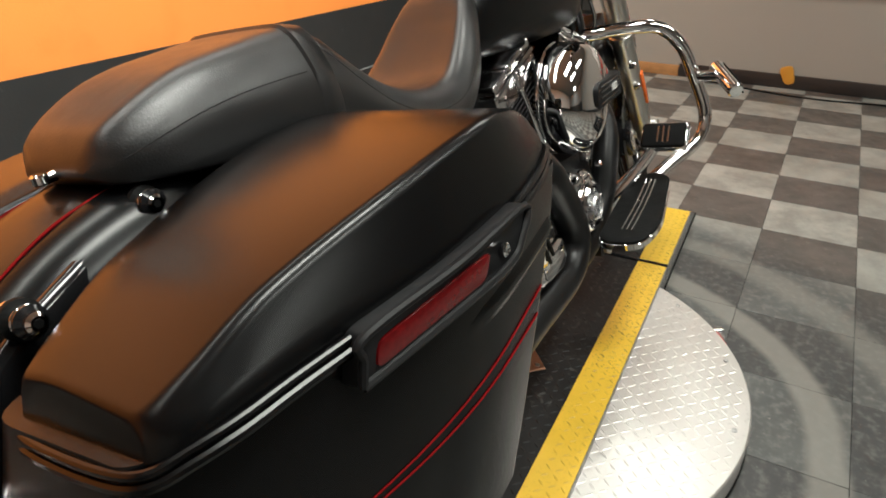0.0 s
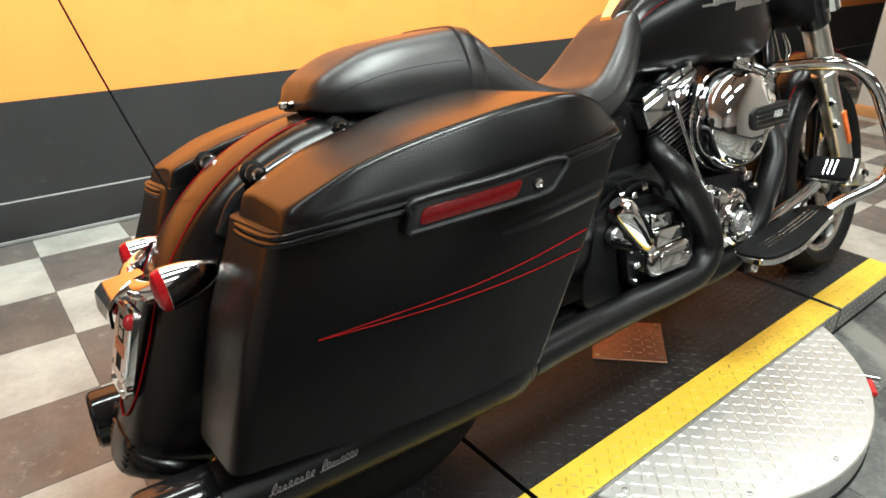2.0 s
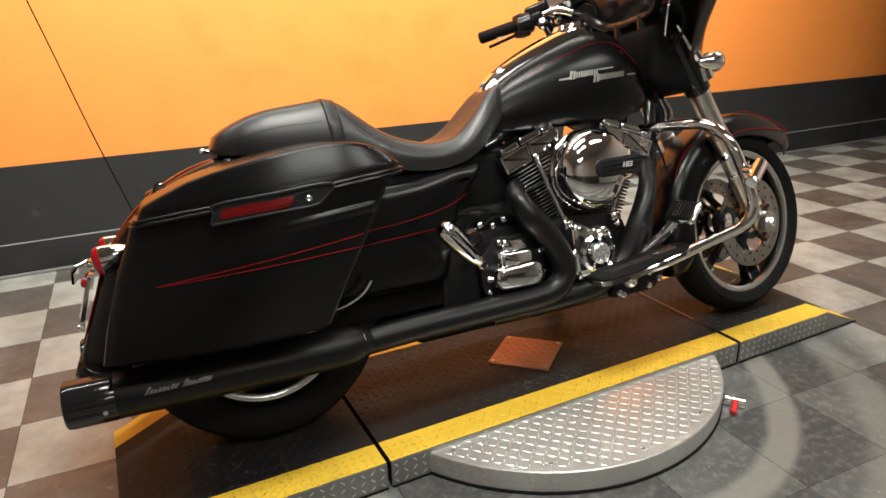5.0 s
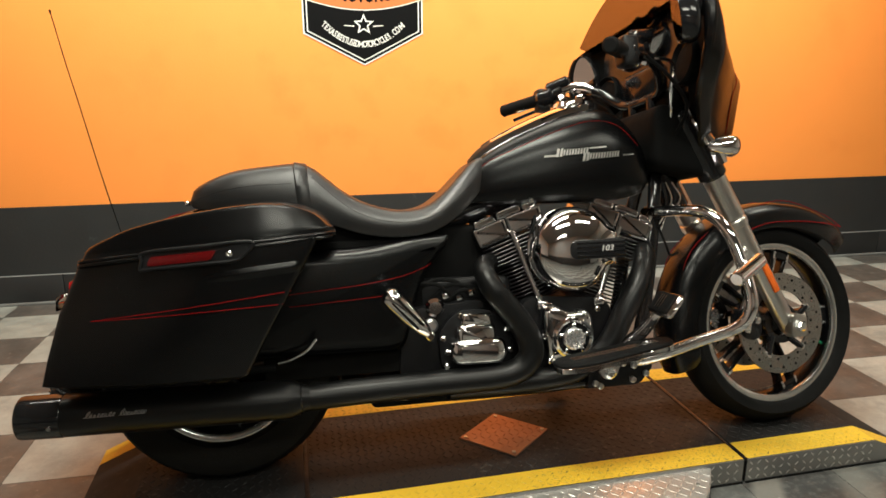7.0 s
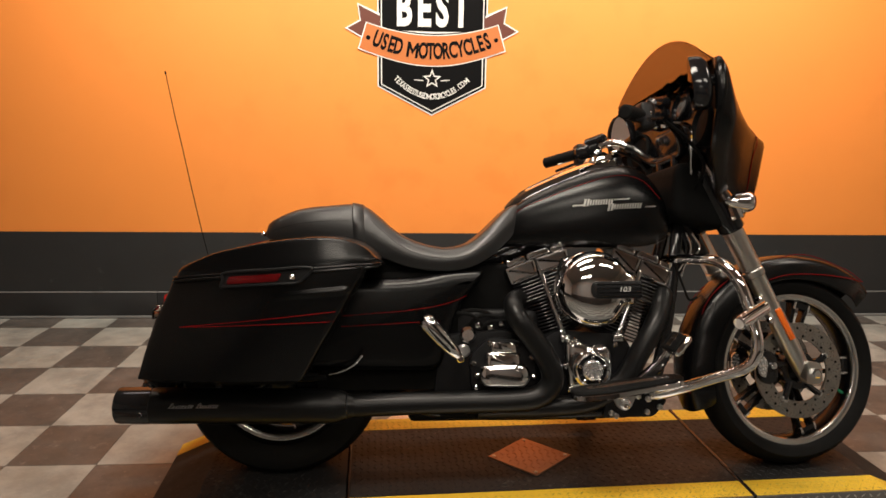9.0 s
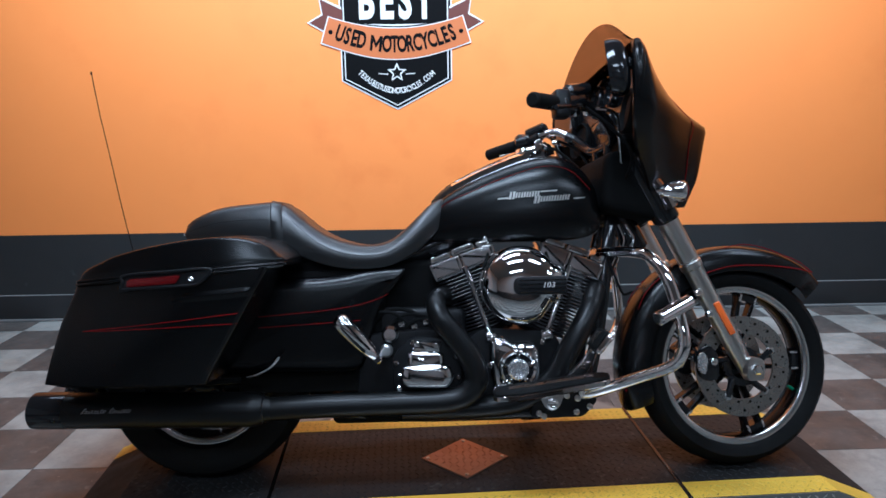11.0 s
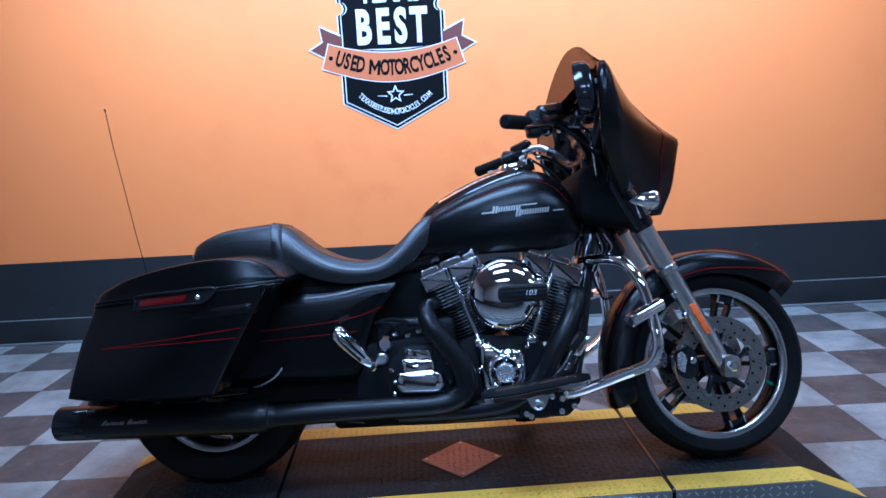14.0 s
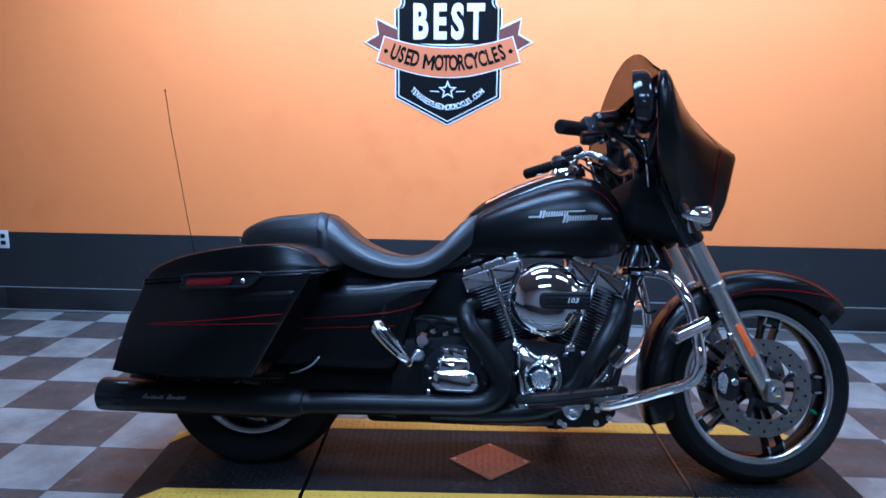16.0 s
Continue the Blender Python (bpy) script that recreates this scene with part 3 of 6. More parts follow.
# wheels
def wheel(name, c, R, half, rim, label, steer):
    s = half
    tyre = lathe([(rim - 0.008, -s * 0.72), (rim + 0.005, -s * 0.9), (rim + (R - rim) * 0.45, -s), (R - 0.026, -s * 0.9), (R - 0.010, -s * 0.62), (R - 0.002, -s * 0.3), (R, 0),
                  (R - 0.002, s * 0.3), (R - 0.010, s * 0.62), (R - 0.026, s * 0.9), (rim + (R - rim) * 0.45, s), (rim + 0.005, s * 0.9), (rim - 0.008, s * 0.72), (rim - 0.02, 0), (rim - 0.008, -s * 0.72)], 72, at(c))
    w = P(name, tyre, RUBBER, label, steer=steer)
    k = s * 0.74
    for sg in (-1, 1):
        P("rim_lip", lathe([(rim - 0.027, sg * (k - 0.012)), (rim - 0.025, sg * (k - 0.005)), (rim - 0.019, sg * (k - 0.0015)), (rim - 0.010, sg * k), (rim - 0.002, sg * (k - 0.001)), (rim + 0.003, sg * (k - 0.004)), (rim + 0.003, sg * (k - 0.012)), (rim - 0.027, sg * (k - 0.012))][::-sg], 64, at(c)), RIM_LIP, "bright machined rim lip", w, steer=steer)
    P("rim", lathe([(rim - 0.018, -k + 0.004), (rim - 0.028, -k * 0.6), (rim - 0.034, 0), (rim - 0.028, k * 0.6), (rim - 0.018, k - 0.004), (rim - 0.004, k - 0.004), (rim - 0.004, -k + 0.004), (rim - 0.018, -k + 0.004)], 64, at(c)), SATIN, "black cast rim", w, steer=steer)
    P("hub", lathe([(0.028, -s * 0.9), (0.045, -s * 0.8), (0.05, -s * 0.4), (0.05, s * 0.4), (0.045, s * 0.8), (0.028, s * 0.9)], 28, at(c)), SATIN, "black hub", w, steer=steer)
    for i in range(5):
        a0 = radians(72 * i + 1)
        for d in (-1, 1):
            a, b = a0 + d * radians(13), a0 + d * radians(6.5)
            p, q = Vector((0.04 * math.cos(a), 0, 0.04 * math.sin(a))), Vector(((rim - 0.02) * math.cos(b), 0, (rim - 0.02) * math.sin(b)))
            u = (q - p).normalized()
            v = Vector((0, 1, 0)).cross(u)
            rings = []
            for t, wd, th in ((0, 0.011, 0.016), (0.3, 0.008, 0.014), (0.8, 0.007, 0.017), (1, 0.010, 0.022)):
                o = p.lerp(q, t)
                rings.append([Vector(c) + o + v * (x * wd) + Vector((0, y * th, 0)) for x, y in rounded([(-1, -1), (1, -1), (1, 1), (-1, 1)], 0.5, 2)])
            P("spoke", skin(rings), SATIN, "", w, steer=steer)
        # bright machined bridge between the two spokes at the rim
        o = Vector((math.cos(a0), 0, math.sin(a0)))
        v = Vector((0, 1, 0)).cross(o)
        rings = [[Vector(c) + o * r + v * x + Vector((0, y * 0.022, 0)) for x, y in ((-0.026, -1), (0.026, -1), (0.026, 1), (-0.026, 1))] for r in (rim - 0.05, rim - 0.018)]
        P("spoke_bridge", skin(rings), GLOSS, "", w, steer=steer)
        for d in (-1, 1):
            rings = [[Vector(c) + o * r + v * (d * 0.026 + x) + Vector((0, y, 0)) for x, y in ((-0.003, -0.0235), (0.003, -0.0235), (0.003, -0.0215), (-0.003, -0.0215))] for r in (rim - 0.055, rim - 0.018)]
            P("machined_edge", skin(rings), MACHINED, "", w, steer=steer)
    return w


fw = wheel("front_wheel", FRONT, 0.317, 0.064, 0.256, "black tyre on a five-spoke black wheel", True)
wheel("rear_wheel", REAR, 0.322, 0.088, 0.216, "wide black tyre on a black wheel", False)
VALVE = FRONT + Vector((0.205, -0.02, -0.09))
P("valve_cap", rod(VALVE, VALVE + Vector((-0.022, -0.006, 0.012)), 0.005, 8), GREEN, "green valve cap", fw, steer=True)

# brake rotors and calipers
for sg in (-1, 1):
    y = sg * 0.075
    c = FRONT + Vector((0, y, 0))
    rot = P("brake_rotor", lathe([(0.102, -0.003), (0.156, -0.003), (0.156, 0.003), (0.102, 0.003), (0.102, -0.003)], 56, at(c)), ROTOR, "drilled steel brake disc", steer=True)
    holes = merge(*[lathe([(0.0045, -0.0036), (0.0045, 0.0036)], 8, at(c + Vector((r * math.cos(a), 0, r * math.sin(a))))) for k in range(18) for r, a in ((0.112, k * math.pi / 9), (0.138, k * math.pi / 9 + 0.17))])
    P("drilling", holes, MATT, "", rot, steer=True)["kind"] = "stuff"
    carrier = lathe([(0.04, -0.004), (0.062, -0.005), (0.062, 0.005), (0.04, 0.004), (0.04, -0.004)], 28, at(c))
    arms = [tube([c + Vector((0.05 * math.cos(a), 0, 0.05 * math.sin(a))), c + Vector((0.108 * math.cos(a + 0.25), 0, 0.108 * math.sin(a + 0.25)))], 0.010, 8, 0) for a in [radians(72 * k + 10) for k in range(5)]]
    P("rotor_carrier", merge(carrier, *arms), GLOSS, "", rot, steer=True)
    for k in range(5):
        a = radians(72 * k + 10) + 0.25
        P("rivet", lathe([(0.011, -0.006), (0.011, 0.006)], 12, at(c + Vector((0.106 * math.cos(a), 0, 0.106 * math.sin(a))))), CHROME, "", rot, steer=True)
    cal = P("brake_caliper", slab(rounded([(-0.155, -0.02), (-0.12, -0.045), (-0.085, -0.03), (-0.085, 0.045), (-0.115, 0.075), (-0.155, 0.05)], 0.02, 4), 0.05, Matrix.Translation(c + Vector((0, 0.03, 0))) @ flank(0), 0.008), GLOSS, "black brake caliper with a bright cap", steer=True)
    P("caliper_cap", slab(rounded([(-0.158, -0.005), (-0.135, -0.02), (-0.125, 0.03), (-0.14, 0.055), (-0.158, 0.04)], 0.01, 3), 0.006, Matrix.Translation(c + Vector((0, -0.0205, 0))) @ flank(0), 0.002), MACHINED, "", cal, steer=True)
    P("caliper_bolt", lathe([(0.011, 0), (0.011, 0.006), (0.007, 0.008)], 14, at(c + Vector((-0.105, -0.02, 0.02)))), CHROME, "", cal, steer=True)

# fork legs: up along the rake
RAKE = Vector((-math.sin(radians(27)), 0, math.cos(radians(27))))
for sg in (-1, 1):
    y = sg * 0.108
    foot = FRONT + Vector((-0.008, y, 0.0))
    leg = P("fork_leg", tube([foot - RAKE * 0.02, foot + RAKE * 0.10, foot + RAKE * 0.30, foot + RAKE * 0.36], 0.029, 18, 6, radii=[(0, 0.022), (0.12, 0.026), (0.3, 0.029), (1, 0.030)]), FORK_METAL, "bright metal fork slider", steer=True)
    P("slider_collar", rod(foot + RAKE * 0.345, foot + RAKE * 0.375, 0.034, 20), FORK_METAL, "", leg, steer=True)
    P("fork_cover", rod(foot + RAKE * 0.37, foot + RAKE * 0.52, 0.033, 20), FORK_METAL, "", leg, steer=True)
    P("fork_sleeve", rod(foot + RAKE * 0.51, foot + RAKE * 0.74, 0.041, 20), GLOSS, "black upper fork cover", leg, steer=True)
    P("axle_clamp", slab(rounded([(-0.03, -0.035), (0.03, -0.035), (0.03, 0.03), (-0.02, 0.04)], 0.018, 4), 0.03, Matrix.Translation(foot + Vector((0.006, -0.015 if sg < 0 else 0.045, 0))) @ flank(0), 0.004), FORK_METAL, "", leg, steer=True)
    P("axle_nut", lathe([(0.017, 0), (0.017, 0.012), (0.012, 0.016), (0.009, 0.016)], 6, at(foot + Vector((0.006, -0.045 if sg < 0 else 0.045, 0)), TO_RIGHT if sg < 0 else Matrix.Rotation(radians(-90), 4, "X"))), CHROME, "", leg, steer=True)
    m = Matrix.Translation(foot + RAKE * 0.175 + Vector((0, sg * 0.029, 0))) @ Matrix.Rotation(radians(-27), 4, "Y")
    b = box(-0.010, 0.010, -0.006, 0.006, -0.055, 0.055, 0.003)
    bmesh.ops.transform(b, matrix=m, verts=b.verts)
    P("reflector", b, AMBER, "long amber side reflector", leg, steer=True)
    for h in (0.19, 0.265):
        P("bracket_bolt", lathe([(0.010, 0), (0.010, 0.014), (0.006, 0.018)], 10, at(foot + RAKE * h + Vector((-0.035, -0.01, 0)))), CHROME, "", leg, steer=True)

# front fender: a trough swept round the wheel
def fender(c, R, a0, a1, half, depth, n, m_=10, flare=0.0, tail=0):
    rings = []
    for i in range(n + 1):
        t = i / n
        a = radians(a0 + (a1 - a0) * t)
        end = min(t, 1 - t) * n
        k = 1.0 if end >= 3 else 0.72 + 0.28 * math.sin(end / 3 * math.pi / 2)
        over = max(0.0, a - radians(tail)) if tail else 0.0
        a -= over
        u = Vector((math.cos(a), 0, math.sin(a)))
        shift = Vector((-math.sin(a), 0, math.cos(a))) * (over * R)
        outer, inner = [], []
        for j in range(m_ + 1):
            s = -1 + 2 * j / m_
            drop = depth * abs(s) ** 3.2 * (1 + flare * t)
            yy = half * math.sin(s * math.pi / 2) * k if abs(s) < 1 else half * s * k
            outer.append(Vector(c) + shift + u * (R - drop) + Vector((0, yy, 0)))
            inner.append(Vector(c) + shift + u * (R - drop - 0.004) + Vector((0, yy * 0.96, 0)))
        rings.append(outer + inner[::-1])
    return skin(rings)


def swell(p):
    """The fender stands further from the wheel towards its tip."""
    d = p - FRONT
    a = math.degrees(math.atan2(d.z, d.x))
    k = max(0.0, (80 - a) / 40) if -20 < a < 80 else 0.0
    return FRONT + Vector((d.x * (1 + 0.055 * k), d.y, d.z * (1 + 0.055 * k)))


b = fender(FRONT, 0.381, 40, 200, 0.078, 0.078, 44)
for v in b.verts:
    v.co = swell(v.co)
ff = P("front_fender", b, SATIN, "satin black front fender with red pinstripe", steer=True)
for sg in (-1, 1):
    line = [FRONT + Vector((r * math.cos(radians(a)), sg * y, r * math.sin(radians(a)))) for a, r, y in ((48, 0.371, 0.070), (58, 0.346, 0.0795), (75, 0.323, 0.0805), (95, 0.315, 0.0805), (112, 0.315, 0.0805))]
    line = [swell(p) for p in line]
    P("pinstripe", tube(line, 0.0016, 6, 8), RED_LINE, "thin red pinstripe", ff, steer=True)
    line = [FRONT + Vector((r * math.cos(radians(a)), sg * y, r * math.sin(radians(a)))) for a, r, y in ((48, 0.371, 0.070), (60, 0.3795, 0.050), (90, 0.3795, 0.050), (140, 0.3795, 0.050), (190, 0.3795, 0.050))]
    line = [swell(p) for p in line]
    P("pinstripe", tube(line, 0.0013, 6, 8), RED_LINE, "", ff, steer=True)

# saddlebags


def saddlebag(sg):
    rings = []
    for z, xr, xf, yr, ym, yf, yi, r in ((0.346, -1.135, -0.725, 0.392, 0.454, 0.440, 0.250, 0.02), (0.358, -1.168, -0.705, 0.410, 0.474, 0.464, 0.240, 0.018), (0.42, -1.150, -0.668, 0.412, 0.484, 0.470, 0.235, 0.018),
                                         (0.52, -1.117, -0.604, 0.412, 0.493, 0.475, 0.230, 0.016), (0.60, -1.080, -0.553, 0.412, 0.498, 0.478, 0.230, 0.016), (0.640, -1.064, -0.527, 0.410, 0.499, 0.474, 0.230, 0.016)):
        tilt = lambda x: (z - 0.352) / 0.288 * 0.03 * max(0.0, (x + 1.05) / 0.6)
        o = rounded([(xr, -yi), (xr, -yr), ((xr + xf) / 2 + 0.05, -ym), (xf, -yf), (xf, -yi)], [0.04, r + 0.005, 0.25, r, 0.03], 6)
        rings.append([Vector((p.x, -sg * p.y, z + tilt(p.x))) for p in o])
    bag = P("saddlebag", skin(rings), SATIN, "satin black hard saddlebag with red pinstripes")
    # the lid: sections across, from tail to nose
    rows = []
    table = [(-1.045, 0.637, 0.671, 0.424, 0.262), (-1.01, 0.640, 0.687, 0.438, 0.250), (-0.94, 0.645, 0.714, 0.452, 0.232), (-0.80, 0.653, 0.742, 0.478, 0.205), (-0.67, 0.662, 0.755, 0.485, 0.180),
             (-0.595, 0.668, 0.750, 0.479, 0.172), (-0.54, 0.671, 0.731, 0.465, 0.176), (-0.508, 0.673, 0.706, 0.452, 0.184), (-0.495, 0.674, 0.690, 0.438, 0.192)]
    xs = [-1.043 + 0.024 * (1 - math.cos(math.pi / 2 * i / 8)) for i in range(9)]
    xs += [xs[-1] + (-0.495 - xs[-1]) * i / 52 for i in range(1, 53)]
    for x in xs:
        zs, zt, yo, yi = interp(table, x)
        dx = x + 1.043
        if dx < 0.014:  # rounded upright corner at the tail
            yo -= 0.014 - math.sqrt(0.014 ** 2 - (0.014 - dx) ** 2)
            yi += 0.008 - math.sqrt(max(0.0, 0.008 ** 2 - max(0.0, 0.008 - dx) ** 2))
        if dx < 0.004:
            zt -= 0.004 - math.sqrt(0.004 ** 2 - (0.004 - dx) ** 2)
        h = zt - zs
        o = rounded([(yi, zs), (yi, zt - h * 0.10), (yi + 0.04, zt), (yo - 0.014 - h * 0.07, zt - 0.008), (yo - 0.003, zs + 0.016), (yo - 0.002, zs)], [0.002, 0.012, 0.05, 0.010, 0.008, 0.002], 5)
        # the tail face slopes back towards the joint
        slope = max(0.0, 1 - dx / 0.05) * 0.012
        rows.append([Vector((x - slope * max(0.0, min(1.0, (zt - p.y) / h)), sg * p.x, p.y)) for p in o])
    P("lid", skin(rows), SATIN, "domed satin black lid", bag)
    lip = []
    for i in range(41):
        x = -1.028 + (1.028 - 0.489) * i / 40
        zs, zt, yo, yi = interp(table, x)
        o = rounded([(yi - 0.004, zs - 0.006), (yi - 0.004, zs + 0.003), (yo + 0.001, zs + 0.003), (yo + 0.002, zs - 0.006)], [0.002, 0.005, 0.007, 0.003], 3)
        lip.append([Vector((x, sg * p.x, p.y)) for p in o])
    P("lid_lip", skin(lip), SATIN, "raised lip round the lid", bag)
    def yo_at(x):
        return interp(table, x)[2]
    # two rounded beads that run round the joint
    for off, out, r in ((0.0005, 0.001, 0.0040), (-0.0080, 0.003, 0.0048)):
        path = [Vector((-1.053 - out, sg * 0.262, 0.633 + off)), Vector((-1.063 - out, sg * 0.285, 0.633 + off)), Vector((-1.066 - out, sg * 0.34, 0.633 + off)), Vector((-1.064 - out, sg * 0.392, 0.6335 + off)), Vector((-1.056 - out * 0.7, sg * 0.418, 0.635 + off))]
        for x in (-1.035, -1.0, -0.95, -0.85, -0.75, -0.67, -0.60, -0.55, -0.515, -0.498):
            path.append(Vector((x, sg * (yo_at(x) + out), interp(table, x)[0] + off)))
        P("lip_bead", tube(path, r, 10, 6), SATIN, "", bag)
    # long latch with its red reflector and lock
    def strip(pts, depth, off, mat, name, label, bev):
        bm = slab(rounded(pts, 0.008, 3), depth, Matrix.Identity(4), bev)
        for v in bm.verts:
            x, z, d = v.co
            v.co = Vector((x, sg * (yo_at(x) + 0.004 + off + d), z))
        return P(name, bm, mat, label, bag)
    strip([(-0.920, 0.612), (-0.775, 0.620), (-0.712, 0.623), (-0.690, 0.632), (-0.668, 0.668), (-0.905, 0.654)], 0.018, -0.006, PLASTIC, "latch", "black latch housing", 0.006)
    strip([(-0.902, 0.621), (-0.762, 0.629), (-0.748, 0.651), (-0.894, 0.642)], 0.003, 0.0105, RED_LENS, "latch_reflector", "long red reflector", 0.001)
    rim = [(-0.917, 0.614), (-0.775, 0.622), (-0.714, 0.625), (-0.693, 0.635), (-0.674, 0.665), (-0.79, 0.660), (-0.903, 0.652), (-0.911, 0.634), (-0.917, 0.614)]
    P("latch_rim", tube([Vector((x, sg * (yo_at(x) + 0.0165), z)) for x, z in rim], 0.0042, 8, 5), PLASTIC, "", bag)
    t = bmesh.new()
    t.from_mesh(bag.data)
    bmesh.ops.triangulate(t, faces=t.faces)
    tree = BVHTree.FromBMesh(t)
    t.free()
    rows = []
    for i in range(25):
        x = -0.80 + 0.235 * i / 24
        k = math.sin(math.pi / 2 * min(1, i / 16)) * min(1, (24 - i) / 2)
        row = []
        for j in range(9):
            q = -1 + j / 4
            z = 0.586 + (x + 0.80) * 0.075 + q * 0.015
            hit = tree.ray_cast(Vector((x, sg * 1.5, z)), Vector((0, -sg, 0)))
            y = hit[0].y if hit[0] is not None else sg * 0.46
            row.append(Vector((x, y + sg * (0.006 * k * math.cos(q * math.pi / 2) ** 1.5 - 0.0008), z)))
        rows.append(row)
    P("side_ridge", skin(rows, False), SATIN, "", bag, smooth=60)
    lk = Vector((-0.722, sg * (yo_at(-0.722) + 0.014), 0.640))
    P("lock", lathe([(0.0070, 0), (0.0070, 0.003), (0.005, 0.0045), (0.0025, 0.003)], 18, at(lk, TO_RIGHT if sg < 0 else Matrix.Rotation(radians(-90), 4, "X"))), CHROME, "small chrome lock", bag)
    return bag, yo_at


bags = {}
for sg in (-1, 1):
    bags[sg], yo_at = saddlebag(sg)


def lay_on(ob, pts, r, name, mat, parent, label, side=-1, n=40):
    """A fine stripe laid on a part's outer surface."""
    me = ob.data
    from_bm = bmesh.new()
    from_bm.from_mesh(me)
    bmesh.ops.triangulate(from_bm, faces=from_bm.faces)
    tree = BVHTree.FromBMesh(from_bm)
    from_bm.free()
    line = []
    for p in catmull([(x, 0, z) for x, z in pts], n // max(1, len(pts) - 1)):
        hit = tree.ray_cast(Vector((p.x, side * 1.5, p.z)), Vector((0, -side, 0)))
        if hit[0] is not None:
            line.append(hit[0] + hit[1] * 0.0008)
    return P(name, tube(line, r, 6, 0), mat, label, parent) if len(line) > 2 else None


# rear fender with its long tail
FC = Vector((-0.795, 0, 0.345))
rf = P("rear_fender", fender(FC, 0.405, 85, 192.0, 0.112, 0.11, 44, 12, tail=158), SATIN, "long satin black rear fender with red pinstripe")
for sg in (-1, 1):
    line = []
    for a, y in ((92, 0.052), (110, 0.054), (130, 0.056), (150, 0.058), (165, 0.057), (175, 0.048), (180.5, 0.028), (182.5, 0.0)):
        y *= 1.0 if sg < 0 else 1.2
        s = math.asin(y / 0.110) * 2 / math.pi
        ov = max(0.0, radians(a - 158))
        a = min(a, 158)
        u = Vector((math.cos(radians(a)), 0, math.sin(radians(a))))
        line.append(FC + Vector((-u.z, 0, u.x)) * (ov * 0.405) + u * (0.4062 - 0.11 * s ** 3.2) + Vector((0, sg * y, 0)))
    P("pinstripe", tube(line, 0.0016, 6, 8), RED_LINE, "thin red pinstripe", rf)
band = fender(FC, 0.4085, 185.5, 192.6, 0.1145, 0.11, 8, 12, tail=158)
P("fender_tip", band, SATIN, "lower fender extension", rf)
u = Vector((math.cos(radians(158)), 0, math.sin(radians(158))))
for k in range(4):
    o = FC + u * 0.4085 + Vector((-u.z, 0, u.x)) * (0.405 * radians(187 + 1.25 * k - 158))
    for sg in (-1, 1):
        P("vent_slot", tube([o + Vector((0.004, sg * y, 0)) for y in (0.03, 0.045, 0.06)], 0.0026, 6, 4), GLOSS, "", rf)
# docking posts between fender and bags
for sg in (-1, 1):
    for x, z, y0, y1 in ((-0.838, 0.722, 0.075, 0.135), (-1.0, 0.682, 0.140, 0.205)):
        ym = (y0 + y1) / 2
        post = P("docking_post", rod((x, sg * y0, z), (x, sg * y1, z), 0.0145, 18), CHROME, "chrome docking post with rubber ring", rf)
        P("rubber_ring", rod((x, sg * (ym - 0.006), z), (x, sg * (ym + 0.016), z), 0.0185, 18), RUBBER, "", post)
        P("post_flange", rod((x, sg * y1, z), (x, sg * (y1 + 0.012), z), 0.0150, 18, 0.005), GLOSS, "", post)
        P("bolt_head", rod((x, sg * (y1 + 0.011), z), (x, sg * (y1 + 0.018), z), 0.0095, 16, 0.003), CHROME, "", post)
        P("hex_socket", rod((x, sg * (y1 + 0.0175), z), (x, sg * (y1 + 0.0185), z), 0.0045, 6), MATT, "", post)
    P("fender_strut", tube([(-1.06, sg * 0.160, 0.600), (-1.02, sg * 0.158, 0.642), (-0.95, sg * 0.140, 0.674), (-0.87, sg * 0.105, 0.700), (-0.79, sg * 0.095, 0.712)], 0.016, 12, 6, radii=[(0, 0.010), (0.3, 0.020), (0.7, 0.018), (1, 0.014)]), GLOSS, "black fender strut", rf)

# tail lamps and plate holder
tail = P("light_bar", tube([(-1.140, -0.15, 0.548), (-1.165, -0.09, 0.538), (-1.178, 0, 0.534), (-1.165, 0.09, 0.538), (-1.140, 0.15, 0.548)], 0.016, 12, 6), CHROME, "chrome bar that carries the rear lamps")
for sg in (-1, 1):
    m = Matrix.Translation((-1.126, sg * 0.168, 0.549)) @ Matrix.Rotation(radians(-97), 4, "Y") @ Matrix.Diagonal((0.98, 0.90, 0.86, 1.0))
    sig = P("rear_turn_signal", lathe([(0.004, -0.062), (0.013, -0.056), (0.023, -0.036), (0.030, -0.010), (0.033, 0.016), (0.034, 0.030), (0.031, 0.033)], 28, m), CHROME, "chrome bullet lamp with a red lens", tail)
    P("lens", lathe([(0.0335, 0.0300), (0.0330, 0.037), (0.030, 0.044), (0.020, 0.049), (0.004, 0.051)], 28, m), RED_LAMP, "red lens", sig)
m = Matrix.Translation((-1.203, 0, 0.444)) @ Matrix.Rotation(radians(18), 4, "Y")
o = rounded([(-0.062, 0.066), (0.062, 0.066), (0.062, -0.052), (0.040, -0.074), (-0.040, -0.074), (-0.062, -0.052)], 0.012, 4)
FACE = Matrix(((0, 0, -1, 0), (1, 0, 0, 0), (0, 1, 0, 0), (0, 0, 0, 1)))
holder = P("plate_holder", slab(o, 0.010, m @ FACE, 0.003), CHROME, "chrome plate frame on the fender")
P("dealer_card", slab(rounded([(-0.052, 0.056), (0.052, 0.056), (0.052, -0.036), (0.034, -0.050), (-0.034, -0.050), (-0.052, -0.036)], 0.006, 3), 0.002, m @ Matrix.Translation((-0.0105, 0, 0)) @ FACE), WHITE, "white dealer card", holder, smooth=0)
